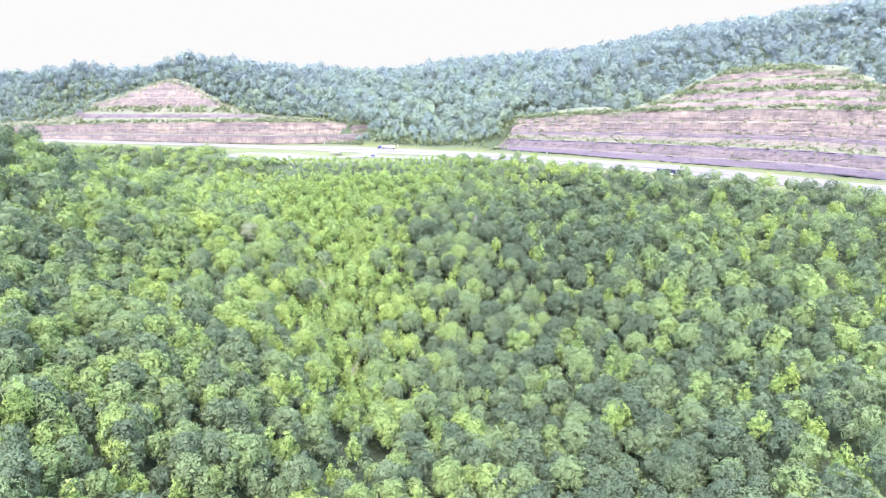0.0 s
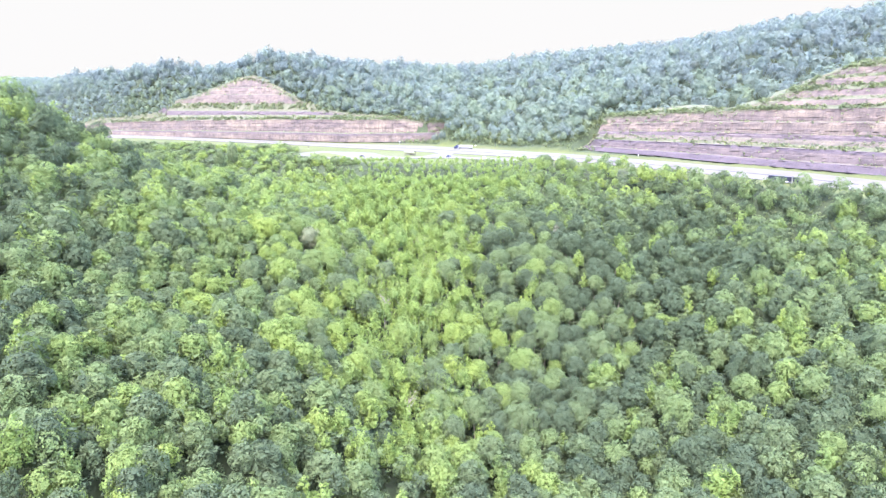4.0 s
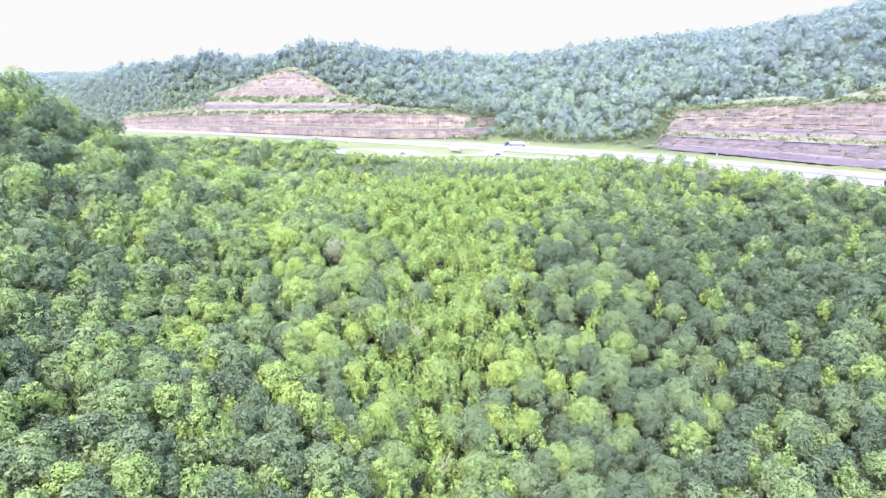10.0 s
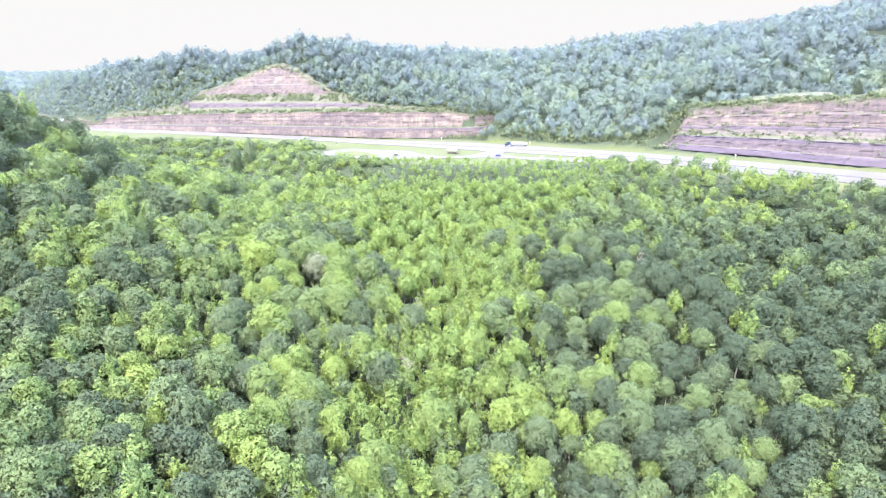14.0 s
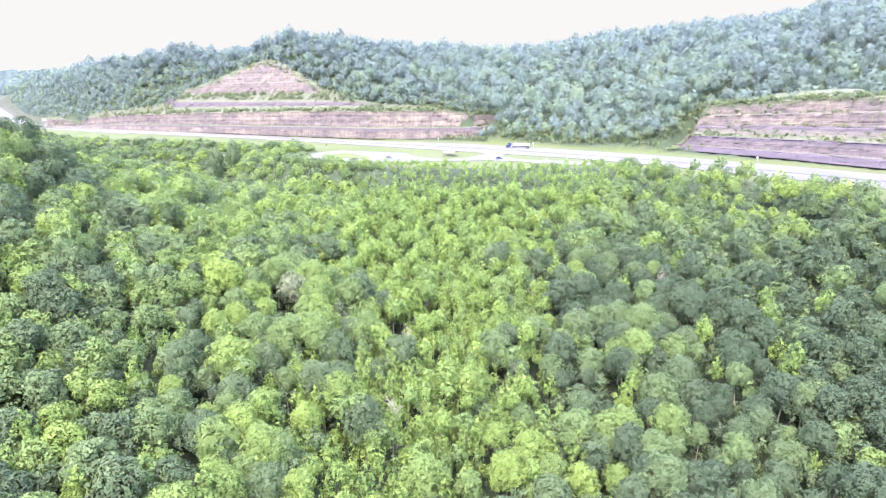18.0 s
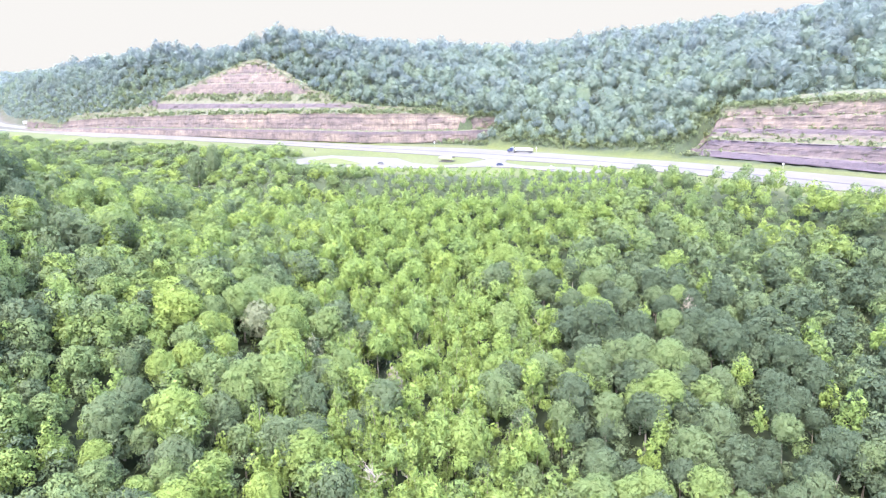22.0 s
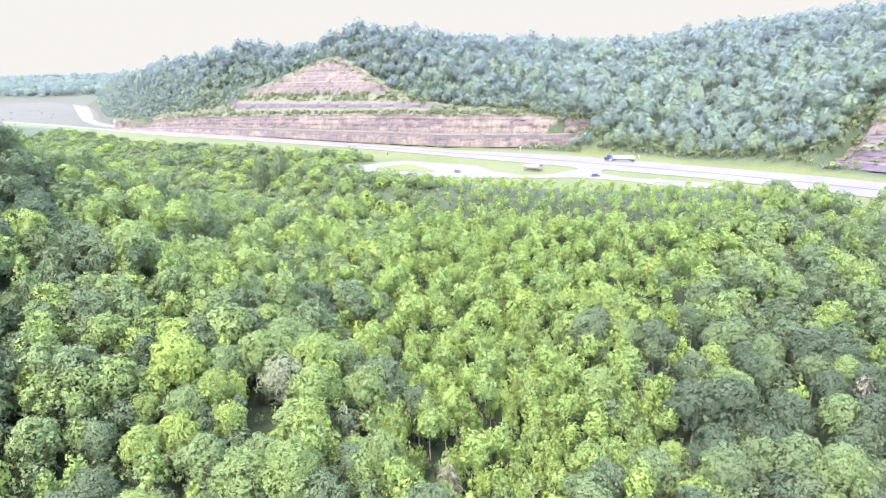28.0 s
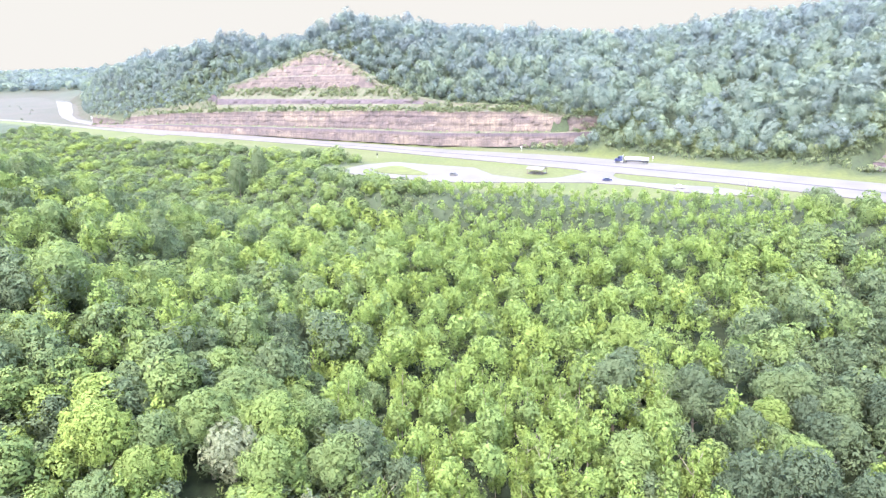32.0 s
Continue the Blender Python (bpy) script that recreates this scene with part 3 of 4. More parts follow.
def trunk_mesh(height, radius, seed, limbs=4):
    """A tapered trunk with limbs, from the ground to inside the crown."""
    rnd = random.Random(seed)
    vs, fs = [], []

    def tube(path, radii, sides=6):
        start = len(vs)
        for (x, y, z), r in zip(path, radii):
            for i in range(sides):
                a = 6.2832 * i / sides
                vs.append((x + r * math.cos(a), y + r * math.sin(a), z))
        for j in range(len(path) - 1):
            for i in range(sides):
                a, b = start + j * sides + i, start + j * sides + (i + 1) % sides
                fs.append((a, b, b + sides, a + sides))

    lean = rnd.uniform(-0.3, 0.3), rnd.uniform(-0.3, 0.3)
    path = [(lean[0] * h * h, lean[1] * h * h, h * height) for h in (-0.1, 0.0, 0.3, 0.6, 1.0)]
    tube(path, [radius * 1.35, radius * 1.2, radius * 0.85, radius * 0.6, radius * 0.2])
    for i in range(limbs):
        a, h = rnd.uniform(0, 6.28), rnd.uniform(0.45, 0.8)
        r = rnd.uniform(0.14, 0.26) * height
        p0 = Vector((lean[0] * h * h, lean[1] * h * h, h * height))
        p2 = p0 + Vector((math.cos(a) * r, math.sin(a) * r, r * rnd.uniform(0.5, 1.1)))
        tube([p0, (p0 + p2) / 2 + Vector((0, 0, 0.05 * r)), p2], [radius * 0.42, radius * 0.3, radius * 0.1], 5)
    return np.array(vs), np.array(fs)


# Where trees stand: jittered rows, kept off open ground and rock
rng = np.random.RandomState(5)


def stand(x0, x1, y0, y1, gap, jitter=0.42):
    x, y = np.meshgrid(np.arange(x0, x1, gap), np.arange(y0, y1, gap), indexing="ij")
    x, y = x.ravel() + rng.uniform(-jitter, jitter, x.size) * gap, y.ravel() + rng.uniform(-jitter, jitter, y.size) * gap
    z, open_, cut = land(x, y)
    sf, df = along(FRONT[::-1], x, y)
    sb, db = along(BACK[::-1], x, y)
    ok = (open_ < 0.3) & ~cut
    lx, ly = x - LOOP_C[0], y - LOOP_C[1]
    u, v = lx * math.cos(LOOP_T) + ly * math.sin(LOOP_T), -lx * math.sin(LOOP_T) + ly * math.cos(LOOP_T)
    front = np.minimum(-df, 18 + np.maximum(0, np.hypot(u / 116, v / 31) - 1) * 36)
    side = -along(SIDE_N[::-1], x, y)[1]
    front = np.where(x < -380, np.minimum(front, 18 + np.maximum(0, side - 18)), front)
    return x[ok], y[ok], z[ok], front[ok], db[ok]


def young(x, y):
    """The stand of young tulip trees in the middle of the valley."""
    c = np.interp(y, [250, 330, 420, 470, 540], [-34, -33, -40, -32, -16])
    w = np.interp(y, [250, 330, 420, 470, 540], [8, 22, 36, 50, 74])
    bend = 14 * np.sin(y * 0.045) + 9 * np.sin(x * 0.09 + y * 0.02)
    return np.abs(x - c + 0.5 * bend) < w


class Bulk:
    """Trees far off or past counting, gathered into one mesh."""

    def __init__(self):
        self.v, self.f, self.t, self.d, self.n = [], [], [], [], 0

    def add(self, mesh, x, y, z, sx, sz, turn, tone):
        v, f, d = mesh
        c, s = math.cos(turn), math.sin(turn)
        w, q = np.empty_like(v), np.empty_like(d)
        q[:, 0], q[:, 1], q[:, 2] = c * d[:, 0] - s * d[:, 1], s * d[:, 0] + c * d[:, 1], d[:, 2] * sx / sz
        self.d.append((q / np.linalg.norm(q, axis=1)[:, None]).astype(np.float32))
        w[:, 0], w[:, 1], w[:, 2] = x + sx * (c * v[:, 0] - s * v[:, 1]), y + sx * (s * v[:, 0] + c * v[:, 1]), z + sz * v[:, 2]
        self.v.append(w.astype(np.float32))
        self.f.append((f + self.n).astype(np.int32))
        self.t.append(np.full(len(v), tone, np.float32))
        self.n += len(v)

    def build(self, name, mat, label, category):
        ob = mesh_object(name, np.concatenate(self.v), np.concatenate(self.f), mat, None, {"tone": np.concatenate(self.t)}, True, np.concatenate(self.d))
        return tagged(ob, label, category, kind="stuff")



FAR_BROAD = [crown_mesh("broad", 46, 0.45, 100 + i) for i in range(5)]
MID_BROAD = [crown_mesh("broad", 120, 0.31, 150 + i) for i in range(5)]
FULL_BROAD = [crown_mesh("broad", 240, 0.21, 200 + i) for i in range(7)]
UNDER = [crown_mesh("broad", 46, 0.35, 250 + i) for i in range(4)]
MID_SPIRE = [crown_mesh("spire", 125, 0.30, 300 + i) for i in range(5)]
FULL_SPIRE = [crown_mesh("spire", 150, 0.30, 350 + i) for i in range(5)]
NEAR_BROAD = [crown_mesh("broad", 820, 0.125, 400 + i) for i in range(6)]
NEAR_SPIRE = [crown_mesh("spire", 420, 0.165, 500 + i) for i in range(5)]
UNDERGROWTH = [crown_mesh("shrub", 26, 0.46, 660 + i, False) for i in range(4)]
FAR_HILL = [crown_mesh("broad", 22, 0.72, 640 + i, False) for i in range(4)]
FAR_SPIRE = [crown_mesh("spire", 52, 0.46, 320 + i, False) for i in range(4)]
LOW_SHRUB = [crown_mesh("shrub", 12, 0.76, 600 + i, False) for i in range(4)]


def low_edge(x, front):
    """How much shorter trees stand towards the road: least on the east side."""
    k = np.interp(x, [-250, -130, 40, 95], [0.10, 0.20, 0.22, 0.5])
    late = float(np.interp(x, [-400, -220, -120, -40], [2.4, 2.0, 1.4, 1.0]))
    return k + (1 - k) * float(np.interp(front, [22 * late, 60 * late, 110 * late, 170 * late], [0.0, 0.28, 0.62, 1.0]))


def in_view(x, y):
    """The part of the valley that the flight looks into."""
    left = np.minimum(-80 - 0.9 * (y - 56), -40 - 1.3 * (y - 260))
    return (x > left) & (x < 10 + 0.9 * y) & (y > 85)


def in_sight(x, y, z, tall, eyes, shares):
    """Which trees the land between does not hide from the flight."""
    seen = np.zeros(x.shape, bool)
    for ex, ey, ez in eyes:
        tops = np.full(x.shape, -9.0)
        for k in shares:
            mx, my = ex + (x - ex) * k, ey + (y - ey) * k
            tops = np.maximum(tops, (land(mx, my)[0] + 6 - ez) / np.hypot(mx - ex, my - ey))
        seen |= (z + tall - ez) / np.hypot(x - ex, y - ey) > tops
    return seen


# room round the trees that stand out: place and radius
MARKED = [(-44, 325, 0.5), (-30, 270, 0.5), (-45, 365, 2.4), (51, 405, 2.4), (-90, 379, 7.0), (-71, 372, 3.6)]


def crowding(x, y):
    return any(math.hypot(x - a, 0.75 * (y - b + 3)) < 0.75 * r + 1.5 for a, b, r in MARKED)


near_trees, woods, saplings, ridge_woods, scrub = [], Bulk(), Bulk(), Bulk(), Bulk()
x, y, z, front, db = stand(-760, 420, 80, 900, 7.7, 0.42)
order = np.argsort(np.hypot(x + 15, y - 345), kind="stable")
edge_of = 12 * np.sin(x * 0.31 + 1.7 * np.sin(y * 0.17)) + 6 * np.sin(x * 1.7 + y * 2.3)
sight = in_sight(x, y, z, 18, ((-17, -4, 86), (-9, 60, 80), (-11, 130, 74), (-12, 200, 67), (-22, 280, 62)), (0.4, 0.5, 0.6, 0.7, 0.8, 0.88, 0.94)) | (x > -150)
for i in order[((front > 20) & in_view(x, y) & sight)[order]]:
    if crowding(x[i], y[i]) or young(x[i] + edge_of[i], y[i]) and rng.uniform() > 0.1:
        continue
    low = low_edge(x[i], front[i]) * (rng.choice([0.7, 0.9, 1.1, 1.6]) if x[i] < -120 else 1.0)
    size = rng.choice([0.66, 0.82, 0.95, 1.12]) * rng.uniform(0.9, 1.1) * (0.5 + 0.5 * low if x[i] > -90 else 0.8 + 0.2 * low)
    slim = rng.uniform() < (0.25 if -120 < x[i] < 15 or y[i] > 470 > -3 * x[i] else 0.10)
    tall_h = 18.5 * size**0.6 * rng.uniform(0.9, 1.1) * min(1, 0.12 + low)
    r, h, turn = 6.8 * size * (0.66 if slim else 1.0), tall_h * (1.12 if slim else 1.0), rng.uniform(0, 6.28)
    # the tone rise past y = 430 paints haze over the farther wood
    tone = float(np.clip(rng.beta(1.0, 1.35) + float(np.interp(y[i], [180, 340, 430, 480], [-0.10, 0.08, 0.08, 0.26])) - float(np.interp(y[i], [200, 320, 350, 420, 460], [0.26, 0.30, 0.52, 0.50, 0.0])) * smooth(-20, 60, x[i]) * (1 - 0.8 * smooth(120, 180, x[i])) - 0.16 * smooth(-110, -180, x[i]) + 0.05 * smooth(-130, -90, x[i]) * (1 - smooth(-40, -10, x[i])) * (1 - smooth(310, 360, y[i])), 0, 1))
    if len(near_trees) < 300 and not slim and y[i] > 205:
        near_trees.append(("broad", x[i], y[i], z[i], r, h, turn, tone))
    elif slim and front[i] > 50:
        tall = r * rng.uniform(1.2, 1.5)
        saplings.add(FULL_SPIRE[i % 5], x[i], y[i], z[i] + h - 1.95 * tall, r, tall, turn, rng.beta(1.8, 1.8))
    else:
        tall = min(r * rng.uniform(1.0, 1.3), max(0.85 * h, 2.0))
        woods.add(FULL_BROAD[i % 7] if math.hypot(x[i] + 15, y[i] - 290) < 150 or (y[i] < 290 and -110 < x[i] < 110) else MID_BROAD[i % 5], x[i], y[i], z[i] + h - 1.15 * tall, r, tall, turn, tone)
    # filler crowns in darker tones, painting the shade between the trees
    if front[i] > 40 and math.hypot(x[i] + 15, y[i] - 330) < 190:
        ux, uy = x[i] + rng.uniform(2.5, 4.5), y[i] + rng.uniform(-4.5, -2.5)
        woods.add(UNDER[i % 4], ux, uy, z[i] + rng.uniform(0.25, 0.5) * h, 5.2 * size, 5.2 * size, turn, 0.6 * rng.beta(1.5, 2.0))
# the wood goes on behind and beside the flight
x, y, z, front, db = stand(-330, 330, -150, 330, 10.0, 0.5)
for i in np.flatnonzero(~in_view(x, y)):
    r = rng.uniform(4.5, 7.0)
    woods.add(FAR_HILL[i % 4], x[i], y[i], z[i] + rng.uniform(8, 12), r, r * 1.15, rng.uniform(0, 6.28), rng.beta(1.5, 2.0))
# undergrowth on the valley floor
x, y, z, front, db = stand(-200, 190, 90, 520, 6.6, 0.5)
for i in np.flatnonzero((front > 50) & in_view(x, y) & (np.hypot(x + 10, y - 310) < 215)):
    r = rng.uniform(2.2, 3.8)
    woods.add(UNDERGROWTH[i % 4], x[i], y[i], z[i] + rng.uniform(0, 2.5), r, r * 1.3, rng.uniform(0, 6.28), 0.55 * rng.beta(1.5, 2.0))
woods.build("valley_woodland", M_OAKS, "dense summer oak woodland filling the valley, mixed greens", "woodland")

x, y, z, front, db = stand(-150, 200, 230, 640, 4.1, 0.45)
order = np.argsort(np.hypot(x + 33, y - 395), kind="stable")
edge_of = 12 * np.sin(x * 0.31 + 1.7 * np.sin(y * 0.17)) + 6 * np.sin(x * 1.7 + y * 2.3)
spires = 0
for i in order[(front[order] > 15) & (young(x + edge_of, y) | young(x + edge_of + 5, y) | young(x + edge_of - 5, y))[order]]:
    if crowding(x[i], y[i]):
        continue
    size = rng.uniform(0.55, 1.4) * np.interp(front[i], [16, 30, 80, 150], [0.24, 0.38, 0.75, 1.0])
    r, h, turn, tone = 3.2 * size**0.7, 14.5 * size * rng.uniform(0.85, 1.15), rng.uniform(0, 6.28), rng.beta(2.0, 1.6)
    round_top = rng.uniform() < (0.35 if front[i] > 120 else 0.75)
    tall = r * 1.25 if round_top else min(r * 1.5, 0.5 * h)
    if not round_top and spires < 300 and y[i] < 430:
        near_trees.append(("spire", x[i], y[i], z[i], r, h, turn, tone))
        spires += 1
        continue
    if round_top:
        saplings.add(MID_BROAD[i % 5] if front[i] > 70 else UNDER[i % 4], x[i], y[i], z[i] + max(h - 1.1 * tall, 0.0), r, tall, turn, 0.85 * tone)
        continue
    saplings.add(MID_SPIRE[i % 5] if front[i] > 85 else FAR_SPIRE[i % 4], x[i], y[i], z[i] + h - 1.9 * tall, r, tall, turn, tone)
saplings.build("young_woodland", M_TULIPS, "thicket of bright green young tulip trees", "woodland")

# scrub along the wood's edge below the road
x, y, z, front, db = stand(-600, 340, 240, 860, 3.3)
for i in np.flatnonzero((front > 14) & (front < np.where(x < -120, 120, 100)) & (x > -40 - 1.3 * (y - 260)) & (db < 0)):
    r = rng.uniform(0.7, 1.5) * (0.8 + 0.9 * smooth(26, 56, front[i])) * (0.75 if x[i] < -150 else 1.0)
    scrub.add(LOW_SHRUB[i % 4], x[i], y[i], z[i], r, r * rng.uniform(0.8, 1.5), rng.uniform(0, 6.28), rng.uniform(0, 1))
# bushes and young trees in the hollow between the two cuts
x, y, z, front, db = stand(-60, 150, 600, 760, 3.6)
for i in np.flatnonzero((db > 12) & (db < 60)):
    if db[i] < 24 and x[i] > 45 and rng.uniform() > 0.3:
        continue
    r = rng.uniform(1.0, 2.4) * (1 + 0.7 * smooth(14, 36, db[i]))
    scrub.add(LOW_SHRUB[i % 4], x[i], y[i], z[i], r, r * rng.uniform(0.9, 1.6), rng.uniform(0, 6.28), rng.uniform(0, 1))
# scattered bushes on the far meadow
for k in range(70):
    x, y = rng.uniform(-1100, -620), rng.uniform(960, 1300)
    if land(np.array([x]), np.array([y]))[1][0] > 0.5 and along(FRONT[::-1], np.array([x]), np.array([y]))[1][0] < -20:
        r = rng.uniform(1.2, 3.0)
        scrub.add(LOW_SHRUB[k % 4], x, y, 0.0, r, r, rng.uniform(0, 6.28), 0.0)
# bushes on the ledges of the rock cuts
for base, steps, share, top in ((BASE_A, STEPS_A, share_a, 60), (BASE_B, STEPS_B, share_b, 64)):
    st = np.array(steps, float)
    for k in range(11000):
        s, n = rng.uniform(4, length_of(base) - 4), rng.uniform(1.5, top)
        seg = min(int(np.searchsorted(st[:, 0], n)), len(st) - 1)
        wide = st[seg, 0] - st[seg - 1, 0]
        on_face = st[seg, 2] < 0.5 and steps is STEPS_B and noise.noise(Vector((s * 0.05, n * 0.2, 9.0))) > -0.02
        if on_face and rng.uniform() > 0.35:
            continue
        if not on_face and noise.noise(Vector((s * 0.06, n * 0.12, 4.0))) < -0.12 and rng.uniform() > 0.2:
            continue
        if not on_face and (st[seg, 2] < 0.5 or rng.uniform() > (0.97 if wide >= 4 else 0.16 if steps is STEPS_A else 0.5)):
            continue
        bx, by, nx, ny = (float(v[0]) for v in at_length(base, np.array([s])))
        px, py = bx + nx * n, by + ny * n
        h = float(cut_height(steps, share, np.array([s]), np.array([n]))[0])
        if n > float(last_ledge(steps, np.array([s]))[0]) or h > float(natural(np.array([px]), np.array([py]))[0]) + 0.5:
            continue
        r = rng.uniform(0.6, 1.6) * (1.6 if wide > 5 else 1.0)
        scrub.add(LOW_SHRUB[k % 4], px, py, h - 0.3, r, r * rng.uniform(0.8, 1.5), rng.uniform(0, 6.28), rng.uniform(0, 1))
# bushes along the rims of the cuts, where rock meets the wooded hill
for base, steps, share in ((BASE_A, STEPS_A, share_a), (BASE_B, STEPS_B, share_b)):
    sr, nr = rng.uniform(2, length_of(base) - 2, 9000), rng.uniform(4, 66, 9000)
    bx, by, nx, ny = at_length(base, sr)
    px, py = bx + nx * nr, by + ny * nr
    h, nat = cut_height(steps, share, sr, nr), natural(px, py)
    rim = (np.abs(h - nat + 1.5) < 2.5) | ((nr > last_ledge(steps, sr) - 1) & (nr < last_ledge(steps, sr) + 7) & (h < nat))
    for k in np.flatnonzero(rim & (rng.uniform(size=9000) < 0.55)):
        r = rng.uniform(0.8, 2.4)
        scrub.add(LOW_SHRUB[k % 4], px[k], py[k], min(h[k], nat[k]) - 0.3, r, r * rng.uniform(0.9, 1.6), rng.uniform(0, 6.28), rng.uniform(0, 1))
# bushes over the loose slopes at the open ends of the cuts
for x0, x1, y0, y1 in ((72, 138, 604, 690), (-32, 22, 690, 740)):
    px, py = rng.uniform(x0, x1, 900), rng.uniform(y0, y1, 900)
    h, open_, cut = land(px, py)
    foot = along(BACK[::-1], px, py)[1]
    away = np.minimum(np.abs(along(BASE_A, px, py)[0] - length_of(BASE_A)), np.abs(along(BASE_B, px, py)[0]))
    for k in np.flatnonzero((foot > 17) & (away < 25)):
        r = rng.uniform(1.0, 2.2) * (1 + 0.5 * smooth(25, 45, foot[k]))
        scrub.add(LOW_SHRUB[k % 4], px[k], py[k], h[k] - 0.2, r, r * rng.uniform(0.9, 1.5), rng.uniform(0, 6.28), rng.uniform(0, 0.9))
scrub.build("scrub", M_SHRUBS, "low green scrub on verges and rock ledges", "bushes")

# woods on the ridge behind the road
x, y, z, front, db = stand(-900, 640, 420, 1290, 9.3)
foot_a, foot_b = along(BASE_A, x, y), along(BASE_B, x, y)
at_foot = ((foot_a[1] < 4) & (foot_a[1] > -40) & (foot_a[0] < length_of(BASE_A) - 12)) | ((foot_b[1] < 4) & (foot_b[1] > -40) & (foot_b[0] > 6))
ok = ~at_foot & (db > 14) & (x > -30 - 1.02 * (y - 250)) & (x < 10 + 0.88 * y)
seen = in_sight(x, y, z, 25, ((-17, -4, 86), (-12, 150, 72), (-22, 280, 62)), (0.55, 0.65, 0.74, 0.82, 0.88, 0.93, 0.965))
for i in np.flatnonzero(ok & (seen | (db < 130) | (rng.uniform(size=x.size) < 0.05))):
    size = rng.uniform(0.7, 1.25) * np.interp(db[i], [14, 50, 90], [0.62 if -20 < x[i] < 130 else 0.4, 0.85, 1.0])
    r, h = 6.0 * size, 15.5 * size * rng.uniform(0.85, 1.15)
    # bluer tones higher up, so the painted haze deepens towards the crest
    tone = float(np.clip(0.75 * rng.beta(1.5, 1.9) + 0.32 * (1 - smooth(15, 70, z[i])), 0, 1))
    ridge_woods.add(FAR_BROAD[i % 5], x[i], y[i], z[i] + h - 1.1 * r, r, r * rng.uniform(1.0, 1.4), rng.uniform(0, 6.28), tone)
# young trees on the steep slopes beside the first cut
x, y, z, front, db = stand(-480, 0, 690, 900, 4.6)
foot_a = along(BASE_A, x, y)
for i in np.flatnonzero((db > 24) & (db < 105) & ~((foot_a[1] < 4) & (foot_a[0] < length_of(BASE_A) - 12))):
    r = rng.uniform(2.0, 3.8)
    ridge_woods.add(FAR_BROAD[i % 5], x[i], y[i], z[i] + rng.uniform(0.3, 2.5), r, r * rng.uniform(1.0, 1.5), rng.uniform(0, 6.28), rng.uniform(0.3, 1.0))
# small trees on the slope above the second cut's open end
x, y, z, front, db = stand(50, 210, 600, 760, 6.5)
for i in np.flatnonzero(db > 30):
    r = rng.uniform(2.6, 4.2)
    ridge_woods.add(FAR_BROAD[i % 5], x[i], y[i], z[i] + rng.uniform(0.5, 3.0), r, r * 1.2, rng.uniform(0, 6.28), rng.uniform(0.4, 1.0))
# bushes and small trees at the ridge's foot past the first cut
x, y, z, front, db = stand(-800, -430, 840, 1180, 5.0)
for i in np.flatnonzero((db > 14) & (db < 60)):
    r = rng.uniform(1.6, 3.4) * (1 + 0.6 * smooth(16, 40, db[i]))
    ridge_woods.add(FAR_HILL[i % 4], x[i], y[i], z[i], r, r * rng.uniform(0.9, 1.5), rng.uniform(0, 6.28), rng.beta(1.5, 2.2))
# distant wooded hills at the end of the road
fy = rng.uniform(1330, 3200, 4200)
fx = -22 - rng.uniform(0.42, 1.2, 4200) * (fy - 280)
far_z, far_open, far_cut = land(fx, fy)
for i in np.flatnonzero((far_open < 0.3) & (np.abs(along(BACK[::-1], fx, fy)[1]) > 30)):
    r = rng.uniform(9, 17)
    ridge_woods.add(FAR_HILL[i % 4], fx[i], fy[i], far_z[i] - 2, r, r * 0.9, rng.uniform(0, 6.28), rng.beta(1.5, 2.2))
ridge_woods.build("ridge_woodland", M_RIDGE_HAZE, "woods over the ridge behind the road, haze painted into blue-green leaves", "woodland")

# single trees, nearest the flight
PROTO = {}
for kind, meshes, mat in (("broad", NEAR_BROAD, M_OAK), ("spire", NEAR_SPIRE, M_TULIP)):
    for i, (v, f, d) in enumerate(meshes):
        crown = bpy.data.meshes.new("crown")
        crown.from_pydata(v.tolist(), [], f.tolist())
        crown.shade_smooth()
        crown.attributes.new("custom_normal", "FLOAT_VECTOR", "POINT").data.foreach_set("vector", d.astype(np.float32).ravel())
        crown.materials.append(mat)
        tv, tf = trunk_mesh(2.6 if kind == "broad" else 3.6, 0.045 if kind == "broad" else 0.05, 700 + i)
        trunk = bpy.data.meshes.new("trunk")
        trunk.from_pydata(tv.tolist(), [], tf.tolist())
        trunk.materials.append(M_BARK)
        PROTO[kind, i] = crown, trunk
NAMES = {"broad": ("oak_tree", "broad-crowned green oak in the valley wood", "oaks of the valley wood"), "spire": ("tulip_tree", "slim bright green young tulip tree in a thicket", "young tulip trees")}
for i, (kind, x, y, z, r, h, turn, tone) in enumerate(near_trees):
    crown, trunk = PROTO[kind, i % len([k for k in PROTO if k[0] == kind])]
    name, label, group = NAMES[kind]
    tree = new(name)
    tree.matrix_world = Matrix.Translation((x, y, z)) @ Matrix.Rotation(turn, 4, "Z")
    tagged(tree, label, "tree", group)
    c, t = new("crown", crown), new("trunk", trunk)
    c.color = (tone, tone, tone, 1)
    c.parent = t.parent = tree
    tall = r * 1.15 if kind == "broad" else min(r * 1.5, 0.5 * h)
    c.location, c.scale = (0, 0, h - (1.15 if kind == "broad" else 1.9) * tall), (r, r, tall)
    t.scale = (r, r, (h - 0.5 * r) / (2.6 if kind == "broad" else 3.6))


